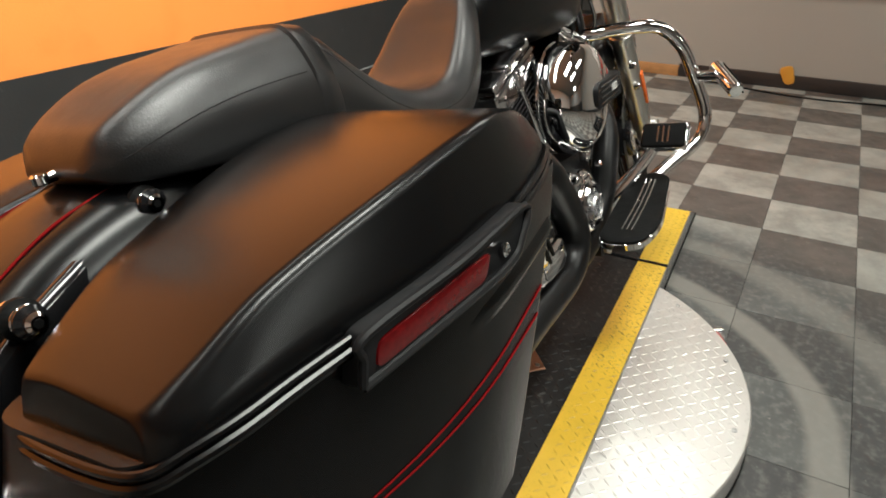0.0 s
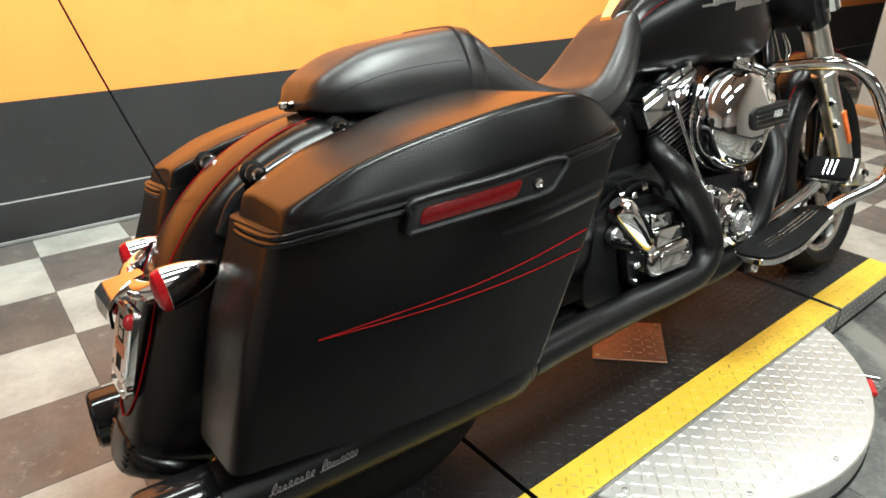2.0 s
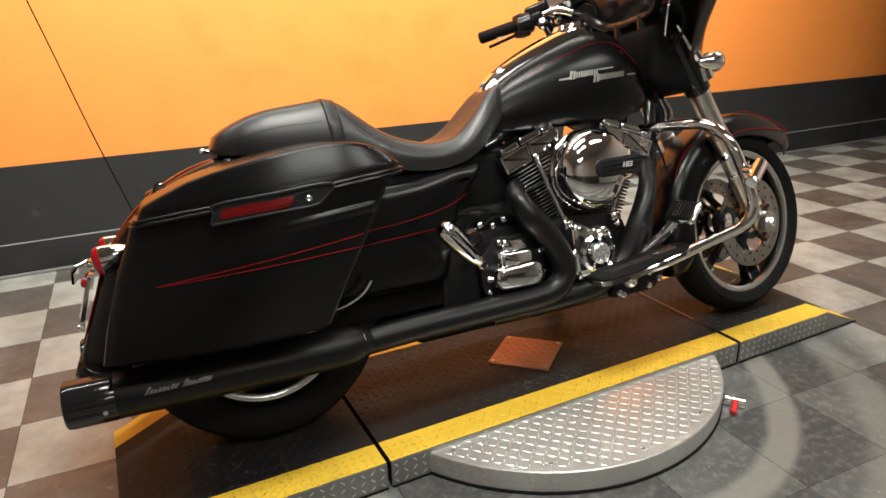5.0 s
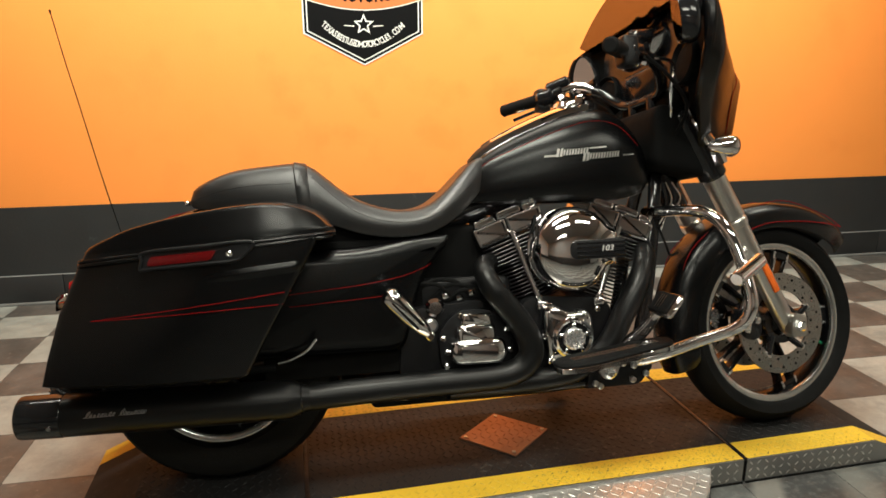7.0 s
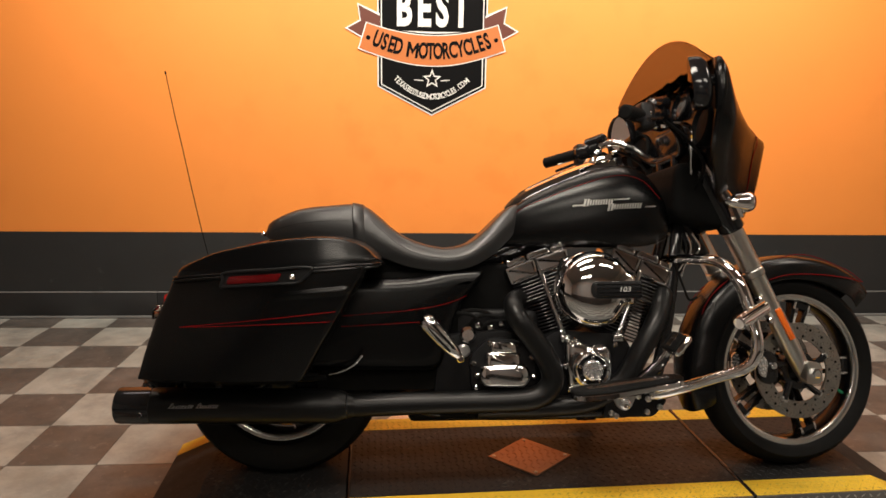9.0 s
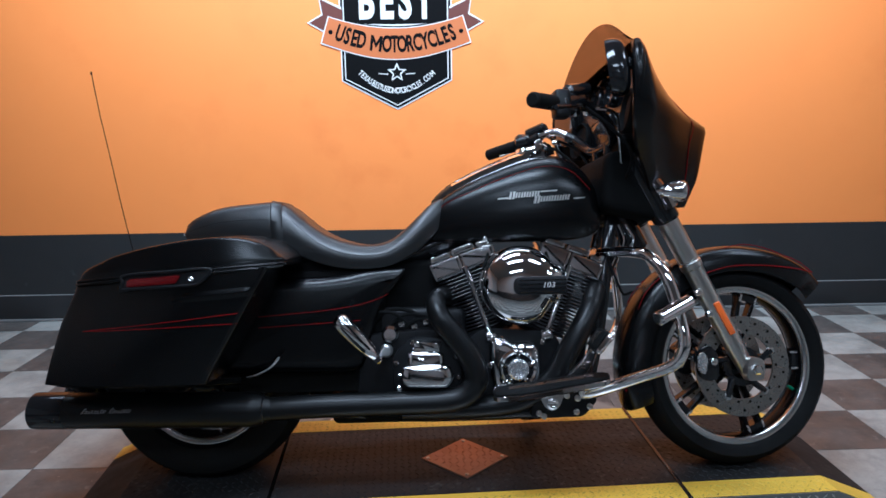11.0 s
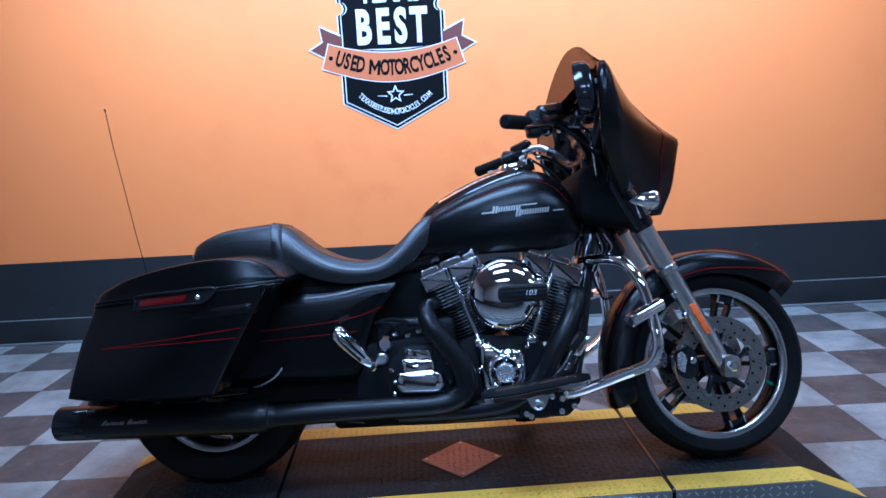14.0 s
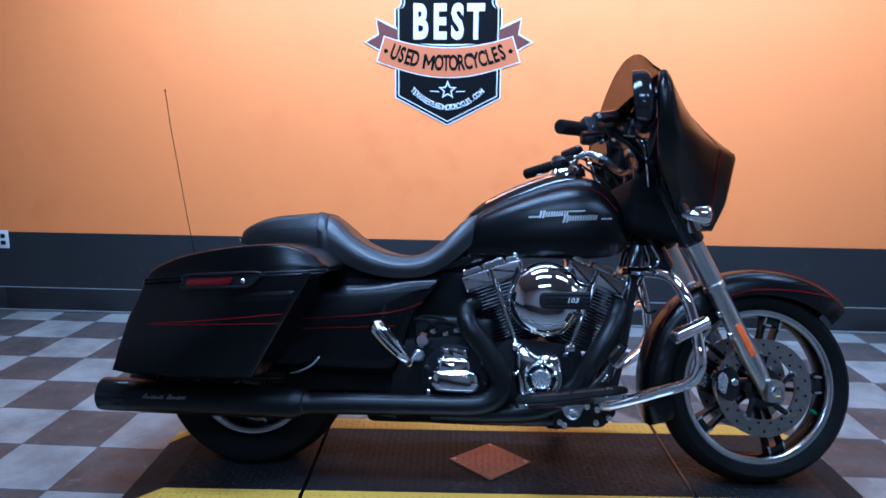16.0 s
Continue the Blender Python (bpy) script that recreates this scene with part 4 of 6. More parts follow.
for y0, y1, z0, z1, mt, nm in ((-0.021, 0.021, 0.008, 0.046, SIGN_BLACK, "printed_block"), (-0.013, 0.013, 0.014, 0.026, WHITE, "printed_line"), (-0.013, 0.013, 0.030, 0.040, WHITE, "printed_line"), (-0.034, 0.034, -0.012, 0.007, SIGN_ORANGE, "printed_band"), (-0.017, 0.017, -0.036, -0.013, SIGN_BLACK, "printed_block")):
    k = 0.0032 if mt == WHITE else 0.0026
    b = box(-0.0105 - k, -0.0115, y0, y1, z0, z1)
    bmesh.ops.transform(b, matrix=m, verts=b.verts)
    P(nm, b, mt, "", holder, smooth=0)
for sg in (-1, 1):
    q = m @ Vector((-0.010, sg * 0.047, 0.048))
    P("plate_reflector", lathe([(0.012, 0), (0.012, 0.007), (0.006, 0.011)], 16, Matrix.Translation(q) @ Matrix.Rotation(radians(-72), 4, "Y")), RED_LAMP, "small red reflector", holder)
    for z in (-0.034, -0.060):
        q = m @ Vector((-0.010, sg * 0.036, z))
        P("plate_screw", lathe([(0.005, 0), (0.005, 0.004), (0.002, 0.005)], 10, Matrix.Translation(q) @ Matrix.Rotation(radians(-72), 4, "Y")), DULL_METAL, "", holder)
# folded visor: narrow at the bar, wide over the plate
rows = []
for t, w, x, z in ((0.0, 0.020, -1.160, 0.553), (0.35, 0.028, -1.186, 0.549), (0.7, 0.058, -1.212, 0.538), (0.85, 0.066, -1.224, 0.526), (1.0, 0.066, -1.226, 0.502)):
    rows.append([Vector((x, -w, z - 0.006)), Vector((x, -w * 0.92, z)), Vector((x, w * 0.92, z)), Vector((x, w, z - 0.006)), Vector((x + 0.005, w * 0.9, z - 0.008)), Vector((x + 0.005, -w * 0.9, z - 0.008))])
P("lamp_visor", skin(rows), CHROME, "chrome visor over the plate", holder)

# seat
rows = []
table = [(-0.872, 0.760, 0.768, 0.058), (-0.864, 0.750, 0.792, 0.100), (-0.82, 0.742, 0.820, 0.150), (-0.75, 0.734, 0.844, 0.180), (-0.65, 0.722, 0.855, 0.195), (-0.58, 0.710, 0.858, 0.198), (-0.54, 0.700, 0.843, 0.200), (-0.50, 0.686, 0.810, 0.205),
         (-0.43, 0.660, 0.760, 0.212), (-0.36, 0.646, 0.732, 0.215), (-0.29, 0.644, 0.722, 0.212), (-0.23, 0.652, 0.734, 0.200), (-0.18, 0.672, 0.770, 0.180), (-0.13, 0.708, 0.818, 0.152), (-0.085, 0.752, 0.852, 0.112), (-0.06, 0.785, 0.858, 0.085), (-0.045, 0.805, 0.845, 0.060)]
for i in range(60):
    x = -0.872 + (0.872 - 0.045) * i / 59
    zb, zt, w = interp(table, x)
    h = zt - zb
    dish = 0.012 if -0.48 < x < -0.12 else 0.0
    o = rounded([(-w * 0.93, zb), (-w, zb + h * 0.48), (-w * 0.70, zt - 0.003), (0, zt - dish), (w * 0.70, zt - 0.003), (w, zb + h * 0.48), (w * 0.93, zb)], [0.006, h * 0.4, 0.07, 0.05, 0.07, h * 0.4, 0.006], 5)
    rows.append([Vector((x, p.x, p.y)) for p in o])
seat = P("seat", skin(rows), LEATHER, "black leather two-up seat with stitched seams", smooth=60)


def over_seat(x, grow=0.0):
    zb, zt, w = interp(table, x)
    h = zt - zb
    o = rounded([(-w * 0.93, zb), (-w, zb + h * 0.48), (-w * 0.70, zt - 0.003), (0, zt), (w * 0.70, zt - 0.003), (w, zb + h * 0.48), (w * 0.93, zb)], [0.006, h * 0.4, 0.07, 0.05, 0.07, h * 0.4, 0.006], 5)
    return [Vector((x, p.x * (1 + grow), p.y + grow * 0.1)) for p in o]


t_ = bmesh.new()
t_.from_mesh(seat.data)
bmesh.ops.triangulate(t_, faces=t_.faces)
seat_tree = BVHTree.FromBMesh(t_)
t_.free()
strap = []
for dx in (-0.018, -0.015, 0.015, 0.018):
    strap.append([p + Vector((0.25 * (0.85 - p.z) * 0.3, 0, 0)) + Vector((0, math.copysign(0.004 if abs(dx) < 0.017 else 0.0, p.y), 0.004 if abs(dx) < 0.017 else 0.0)) for p in over_seat(-0.575 + dx)])
P("seat_strap", skin(strap, True, False), LEATHER, "leather passenger strap", seat, smooth=60)
for sg in (-1, 1):
    for x0, x1, fr_ in ((-0.845, -0.598, ((-0.85, 0.40), (-0.80, 0.50), (-0.70, 0.58), (-0.60, 0.60))), (-0.548, -0.105, ((-0.55, 0.80), (-0.50, 0.70), (-0.45, 0.60), (-0.36, 0.52), (-0.20, 0.50), (-0.10, 0.45)))):
        line = []
        for i in range(30):
            x = x0 + (x1 - x0) * i / 29
            zb, zt, w = interp(table, x)
            hit = seat_tree.ray_cast(Vector((x, sg * 0.6, zb + (zt - zb) * interp(fr_, x)[0])), Vector((0, -sg, 0)))
            if hit[0] is not None:
                line.append(hit[0] + hit[1] * 0.0001)
        P("seam", tube(line, 0.0008, 6, 0), STITCH, "stitched seam", seat)
P("seat_bolt", merge(rod((-0.884, 0, 0.762), (-0.858, 0, 0.764), 0.006, 14), rod((-0.887, 0, 0.757), (-0.887, 0, 0.769), 0.009, 14)), CHROME, "chrome seat bolt", seat)

# tank
table_t = [(-0.125, 0.735, 0.765, 0.03), (-0.115, 0.728, 0.805, 0.07), (-0.07, 0.720, 0.858, 0.105), (0.0, 0.716, 0.900, 0.135), (0.10, 0.714, 0.945, 0.168), (0.20, 0.714, 0.978, 0.190), (0.28, 0.715, 0.988, 0.198),
           (0.34, 0.718, 0.970, 0.192), (0.39, 0.728, 0.925, 0.170), (0.42, 0.745, 0.870, 0.135), (0.432, 0.775, 0.825, 0.08)]
rows = []
for i in range(50):
    x = -0.125 + (0.125 + 0.432) * i / 49
    zb, zt, w = interp(table_t, x)
    h = zt - zb
    o = rounded([(-w * 0.80, zb), (-w, zb + h * 0.30), (-w * 0.90, zb + h * 0.74), (-w * 0.34, zt), (w * 0.34, zt), (w * 0.90, zb + h * 0.74), (w, zb + h * 0.30), (w * 0.80, zb)],
                [0.03, h * 0.25, h * 0.3, 0.07, 0.07, h * 0.3, h * 0.25, 0.03], 5)
    rows.append([Vector((x, p.x, p.y)) for p in o])
tank = P("fuel_tank", skin(rows), SATIN, "satin black teardrop fuel tank with red pinstripes", smooth=60)
rows = []
for i in range(24):
    x = -0.10 + 0.36 * i / 23
    zt = interp(table_t, x)[1]
    w = 0.022 + 0.030 * min(1, i / 12)
    rows.append([Vector((x, y, zt + z)) for y, z in ((-w, -0.014), (-w * 0.95, 0.012), (-w * 0.6, 0.022), (w * 0.6, 0.022), (w * 0.95, 0.012), (w, -0.014))])
con = P("tank_console", skin(rows), CHROME, "chrome console strip along the tank", tank)
rows = [[p + Vector((0, 0, 0.002)) for p in ((r[1] + r[0]) / 2, r[2] + Vector((0, 0.006, 0)), r[3] - Vector((0, 0.006, 0)), (r[4] + r[5]) / 2)] for r in [[Vector(q) for q in rr] for rr in rows[3:]]]
P("console_insert", skin([[r[1] + Vector((0, 0.004, 0.0005)), r[2] + Vector((0, -0.004, 0.0005)), r[2] + Vector((0, -0.004, -0.004)), r[1] + Vector((0, 0.004, -0.004))] for r in rows]), GLOSS, "gloss black console insert", con)
P("fuel_cap", lathe([(0.05, -0.012), (0.05, 0.014), (0.042, 0.026), (0.015, 0.029)], 28, Matrix.Translation((0.235, 0, 0.992)) @ Matrix.Rotation(radians(-9), 4, "Y") @ Matrix.Diagonal((1.3, 1, 1, 1))), CHROME, "chrome console door", con)
for sg in (-1, 1):
    lay_on(tank, [(-0.105, 0.775), (-0.06, 0.835), (0.03, 0.875), (0.14, 0.917), (0.25, 0.945), (0.33, 0.93), (0.39, 0.87)], 0.0008, "pinstripe", RED_LINE, tank, "thin red pinstripe", sg)

# tank badge: two rows of plain silver slanted shapes
def badge(sg):
    bms = []
    def glyph(x, z, w, h):
        return slab([(x, z), (x + w, z), (x + w + h * 0.25, z + h), (x + h * 0.25, z + h)], 0.003, Matrix.Identity(4))
    bms.append(glyph(0.105, 0.848, 0.035, 0.005))
    x = 0.138
    for w in [0.007, 0.007] + [0.0052] * 9:
        bms.append(glyph(x, 0.846 + (0.0 if w > 0.006 else 0.003), w, 0.023 if w > 0.006 else 0.016))
        x += w + 0.003
    bms.append(glyph(0.235, 0.861, 0.05, 0.004))
    x = 0.213
    for w in [0.007, 0.007] + [0.0052] * 11:
        bms.append(glyph(x, 0.828 + (0.0 if w > 0.006 else 0.004), w, 0.023 if w > 0.006 else 0.016))
        x += w + 0.003
    bms.append(glyph(0.335, 0.833, 0.035, 0.004))
    bm = merge(*bms)
    for v in bm.verts:
        x, z, d = v.co
        zb, zt, w = interp(table_t, x)
        v.co = Vector((x, 0, z + 0.004 + (x - 0.24) * 0.05))
        v.co.y = d
    return bm


def press_on(bm, ob, sg):
    """Lays a flat mesh (its y is the height above the surface) on the flank of a part."""
    t = bmesh.new()
    t.from_mesh(ob.data)
    bmesh.ops.triangulate(t, faces=t.faces)
    tree = BVHTree.FromBMesh(t)
    t.free()
    for v in bm.verts:
        hit = tree.ray_cast(Vector((v.co.x, sg * 1.5, v.co.z)), Vector((0, -sg, 0)))
        if hit[0] is not None:
            v.co = hit[0] + Vector((0, sg * (v.co.y + 0.0005), 0))
    return bm


for sg in (-1, 1):
    P("tank_badge", press_on(badge(sg), tank, sg), EMBLEM, "silver emblem of slanted shapes", tank, smooth=0)["kind"] = "stuff"

# side covers
for sg in (-1, 1):
    rings = []
    for d, g in ((0.0, 0.0), (0.016, 0.0), (0.030, 0.008), (0.039, 0.022), (0.042, 0.04)):
        o = rounded([(-0.74, 0.34 + g), (-0.32 - g, 0.33 + g), (-0.285 - g, 0.46), (-0.255 - g, 0.545), (-0.188 - g, 0.615), (-0.178 - g, 0.645 - g), (-0.28, 0.640 - g), (-0.42, 0.622 - g), (-0.74, 0.625 - g)], [0.02, 0.04, 0.12, 0.12, 0.03, 0.02, 0.12, 0.12, 0.02], 5)
        rings.append([Vector((p.x, sg * (0.163 + d + 0.04 * max(0, min(1, (-0.22 - p.x) / 0.3))), p.y)) for p in o])
    sc = P("side_cover", skin(rings), SATIN, "satin black side cover with red pinstripes", smooth=50)
    lay_on(sc, [(-0.62, 0.510), (-0.52, 0.517), (-0.42, 0.524), (-0.33, 0.536), (-0.27, 0.552), (-0.225, 0.572)], 0.0009, "pinstripe", RED_LINE, sc, "thin red pinstripe", sg)
    lay_on(sc, [(-0.62, 0.478), (-0.50, 0.483), (-0.40, 0.487), (-0.32, 0.490)], 0.0009, "pinstripe", RED_LINE, sc, "", sg)
    lay_on(bags[sg], [(-1.040, 0.503), (-0.95, 0.512), (-0.80, 0.527), (-0.58, 0.549)], 0.0010, "pinstripe", RED_LINE, bags[sg], "thin red pinstripe", sg)
    lay_on(bags[sg], [(-1.040, 0.503), (-0.95, 0.506), (-0.80, 0.513), (-0.60, 0.519)], 0.0010, "pinstripe", RED_LINE, bags[sg], "", sg)

# exhaust
for sg in (-1, 1):
    y = sg * 0.276
    z = 0.243
    m = Matrix.Translation((-0.603, y, z)) @ Matrix.Rotation(radians(-88.9), 4, "Y")
    muf = P("muffler", lathe([(0.030, -0.03), (0.036, -0.012), (0.040, 0.0), (0.048, 0.018), (0.051, 0.04), (0.0525, 0.30), (0.0525, 0.565), (0.0525, 0.572)], 40, m), PIPE, "long satin black muffler")
    P("muffler_tip", lathe([(0.0527, 0.565), (0.0535, 0.568), (0.0535, 0.655), (0.0520, 0.664), (0.0485, 0.667), (0.0455, 0.661), (0.0450, 0.59), (0.02, 0.56)], 40, m), GLOSS, "gloss black muffler tip", muf)
    P("clamp", rod((-0.612, y, z), (-0.596, y, z), 0.040, 24), GLOSS, "", muf)
    P("tip_screw", lathe([(0.005, 0), (0.005, 0.003)], 8, at(Vector((-1.190, y + sg * 0.0505, z - 0.006)), TO_RIGHT if sg < 0 else Matrix.Rotation(radians(-90), 4, "X"))), CHROME, "", muf)
    if sg < 0:
        t = bmesh.new()
        t.from_mesh(muf.data)
        bmesh.ops.triangulate(t, faces=t.faces)
        tree = BVHTree.FromBMesh(t)
        t.free()
        rnd = random.Random(9)
        for x0, x1 in ((-1.110, -1.041), (-1.031, -0.970)):
            line, n = [], 120
            hs = [0.0100 if q == 0 else rnd.uniform(0.0022, 0.0062) for q in range(9)]
            for q in range(n + 1):
                u_ = q / n * 8
                h_ = hs[int(u_)] * (1 - u_ % 1) + hs[min(8, int(u_) + 1)] * (u_ % 1)
                ang = u_ * 2 * math.pi
                zz = h_ * (1 - math.cos(ang)) / 2 * 1.9
                xx = x0 + (x1 - x0) * q / n + 0.0042 * math.sin(ang) + zz * 0.7
                hit = tree.ray_cast(Vector((xx, -1.5, 0.256 + zz)), Vector((0, 1, 0)))
                if hit[0] is not None:
                    line.append(hit[0] + hit[1] * 0.0003)
            P("script_mark", tube(line, 0.0009, 5, 0), DULL_METAL, "silver script stroke", muf)
Yp = -0.255
P("rear_header_pipe", tube([(-0.045, -0.09, 0.550), (-0.072, -0.16, 0.556), (-0.092, -0.220, 0.540), (-0.080, Yp, 0.497), (-0.040, Yp, 0.445), (-0.004, Yp, 0.394), (0.020, Yp, 0.345), (0.022, Yp, 0.300), (-0.012, Yp, 0.263), (-0.08, Yp, 0.248), (-0.25, Yp, 0.245), (-0.45, Yp - 0.010, 0.245), (-0.58, Yp - 0.020, 0.243)], 0.0345, 20, 8, radii=[(0, 0.026), (0.15, 0.029), (0.3, 0.033), (0.5, 0.0345), (1, 0.0345)]), PIPE, "satin black exhaust header with heat shield")
P("front_header_pipe", tube([(0.395, -0.06, 0.570), (0.402, -0.13, 0.560), (0.385, -0.19, 0.520), (0.350, -0.225, 0.462), (0.307, -0.235, 0.395), (0.250, -0.232, 0.300), (0.15, -0.225, 0.235), (0.0, -0.21, 0.215), (-0.2, -0.20, 0.212)], 0.0325, 20, 8), PIPE, "satin black front exhaust header")
P("crossover_pipe", tube([(-0.2, -0.20, 0.212), (-0.35, -0.10, 0.205), (-0.45, 0.10, 0.21), (-0.55, 0.24, 0.26)], 0.03, 16, 8), MATT, "black crossover pipe")

# engine
def cylinder_unit(base, top, name):
    """Finned barrel and head under a chrome rocker box."""
    base, top = Vector(base), Vector(top)
    d = (top - base).normalized()
    side = Vector((d.z, 0, -d.x))
    L = (top - base).length
    unit = P(name, rod(base - d * 0.05, top - d * 0.02, 0.060, 24), ENGINE_BLACK, "black finned cylinder")
    n = 19
    for i in range(n):
        o = base + d * (L * (0.02 + 0.87 * i / (n - 1)))
        head = i >= n - 6
        r = 0.094 if head else 0.080 + 0.008 * i / n
        yf = 0.150 if head else 0.118 + 0.012 * i / n
        c = 0.02 if head else 0.050
        pts = [(-r, -yf + c), (-r + c, -yf), (r - c, -yf), (r, -yf + c), (r, 0.13 - c), (r - c, 0.13), (-r + c, 0.13), (-r, 0.13 - c)]
        fin = [o + side * x + Vector((0, y, 0)) for x, y in pts]
        P("fin", skin([[p - d * 0.0021 for p in fin], [p + d * 0.0021 for p in fin]]), ENGINE_BLACK, "", unit)
        a, b = fin[1].lerp(fin[2], 0.02), fin[1].lerp(fin[2], 0.98)
        P("fin_edge", tube([a + Vector((0, -0.0006, 0)), b + Vector((0, -0.0006, 0))], 0.0011, 6, 0), FIN_EDGE, "bright cut fin edge", unit)
    m = Matrix(((side.x, 0, d.x, top.x), (0, 1, 0, 0), (side.z, 0, d.z, top.z), (0, 0, 0, 1)))

    def piece(pts, y0, y1, rad, bev, mat, nm, lb=""):
        bm = slab(rounded(pts, rad, 4), y1 - y0, Matrix(((1, 0, 0, 0), (0, 0, 1, y0), (0, 1, 0, 0), (0, 0, 0, 1))), 0)
        es = [e for e in bm.edges if abs(e.verts[0].co.y - e.verts[1].co.y) < 1e-6]
        bmesh.ops.bevel(bm, geom=es, offset=bev, segments=3, affect="EDGES", profile=0.6)
        bmesh.ops.transform(bm, matrix=m, verts=bm.verts)
        return P(nm, bm, mat, lb, unit)
    piece([(-0.100, -0.016), (-0.006, -0.016), (-0.006, 0.040), (-0.103, 0.040)], -0.160, 0.14, 0.006, 0.012, DIM_CHROME, "rocker_base", "chrome rocker base")
    piece([(-0.0045, -0.016), (0.100, -0.016), (0.103, 0.036), (-0.0045, 0.040)], -0.160, 0.14, 0.006, 0.012, DIM_CHROME, "rocker_base", "chrome rocker base")
    piece([(-0.096, 0.0405), (-0.030, 0.0405), (-0.034, 0.060), (-0.090, 0.057)], -0.157, 0.135, 0.008, 0.009, DIM_CHROME, "rocker_cover", "chrome rocker cover")
    piece([(-0.027, 0.0405), (0.050, 0.0405), (0.046, 0.061), (-0.022, 0.062)], -0.157, 0.135, 0.008, 0.009, DIM_CHROME, "rocker_cover", "chrome rocker cover")
    piece([(0.053, 0.0380), (0.096, 0.0375), (0.090, 0.052), (0.055, 0.056)], -0.155, 0.135, 0.007, 0.007, DIM_CHROME, "rocker_cover", "chrome rocker cover")
    for k in (-0.086, 0.088):
        q = m @ Vector((k, -0.148, 0.048))
        P("rocker_bolt", rod(q, q + d * 0.012, 0.006, 10), CHROME, "", unit)
    return unit


CR = Vector((0.146, 0, 0.34))
cylinder_unit((0.078, 0, 0.43), (0.0, 0, 0.645), "rear_cylinder")
cylinder_unit((0.240, 0, 0.43), (0.320, 0, 0.640), "front_cylinder")
P("crankcase", slab(rounded([(0.0, 0.24), (0.26, 0.24), (0.31, 0.32), (0.27, 0.44), (0.05, 0.46), (-0.03, 0.40)], 0.04, 5), 0.40, flank(0.2), 0.01), ENGINE_BLACK, "black crankcase")
# Black block added to keep pale floor from showing behind the engine.
P("oil_box", box(-0.33, 0.0, -0.12, 0.12, 0.40, 0.52, 0.03, 3), ENGINE_BLACK, "black filler block behind the engine")
for k, (x, z) in enumerate(((-0.25, 0.505), (-0.20, 0.515), (-0.15, 0.50), (-0.11, 0.485))):
    P("hose", tube([(x - 0.10, -0.13, z - 0.05), (x - 0.04, -0.165, z), (x + 0.03, -0.17, z - 0.004 * k), (x + 0.08, -0.14, z - 0.05)], 0.0055 + 0.001 * (k % 2), 10, 6), RUBBER, "black rubber hose")
for x, z in ((-0.205, 0.470), (-0.165, 0.462), (-0.245, 0.43), (-0.13, 0.475)):
    P("hose_clip", rod((x, -0.175, z), (x + 0.014, -0.182, z + 0.004), 0.009, 12), CHROME, "")
P("transmission_case", slab(rounded([(-0.34, 0.24), (0.0, 0.24), (0.02, 0.40), (-0.10, 0.46), (-0.32, 0.44)], 0.04, 5), 0.38, flank(0.2), 0.01), ENGINE_BLACK, "black gearbox case")
P("primary_cover", slab(rounded([(-0.26, 0.27), (0.20, 0.25), (0.27, 0.33), (0.22, 0.42), (-0.18, 0.42)], 0.07, 6), 0.05, flank(0.25), 0.0), CHROME, "chrome primary cover")
def domed(o, c, y, steps, name, label, parent=bike):
    """A cover that bulges from its outline o towards its middle c."""
    rings = [[Vector((c[0] + (p[0] - c[0]) * k, y - d, c[1] + (p[1] - c[1]) * k)) for p in o] for k, d in steps]
    return P(name, skin(rings), CHROME, label, parent, smooth=50)


o = rounded([(0.078, 0.262), (0.205, 0.270), (0.222, 0.335), (0.214, 0.400), (0.185, 0.418), (0.140, 0.412), (0.105, 0.436), (0.066, 0.436), (0.062, 0.35)], [0.02, 0.03, 0.03, 0.02, 0.02, 0.02, 0.012, 0.012, 0.03], 5)
cc = domed(o, (0.146, 0.345), -0.195, ((1, 0), (1, 0.026), (0.985, 0.033), (0.95, 0.040), (0.88, 0.046), (0.78, 0.050), (0.6, 0.052)), "cam_cover", "chrome cam cover")
P("cover_ring", lathe([(0.058, 0), (0.058, 0.010), (0.052, 0.016), (0.046, 0.012), (0.046, 0)], 40, at(CR + Vector((0.002, -0.245, -0.002)))), CHROME, "", cc)
P("cover_well", lathe([(0.046, 0), (0.046, 0.009), (0.03, 0.009)], 40, at(CR + Vector((0.002, -0.245, -0.002)))), GLOSS, "black recessed ring", cc)
P("timer_cap", lathe([(0.031, 0), (0.031, 0.020), (0.026, 0.025), (0.024, 0.022), (0.004, 0.022)], 36, at(CR + Vector((0.002, -0.246, -0.002)))), MACHINED, "round machined cap", cc)
for k in range(5):
    a = radians(72 * k + 90)
    P("cap_screw", lathe([(0.006, 0), (0.006, 0.012), (0.004, 0.014)], 8, at(CR + Vector((0.002 + 0.039 * math.cos(a), -0.252, -0.002 + 0.039 * math.sin(a))))), CHROME, "", cc)
for x, z in ((0.075, 0.425), (0.222, 0.415), (0.080, 0.278), (0.205, 0.282), (0.064, 0.35)):
    P("cover_bolt", lathe([(0.008, 0), (0.008, 0.010), (0.005, 0.013)], 10, at(Vector((x, -0.244, z)))), CHROME, "", cc)
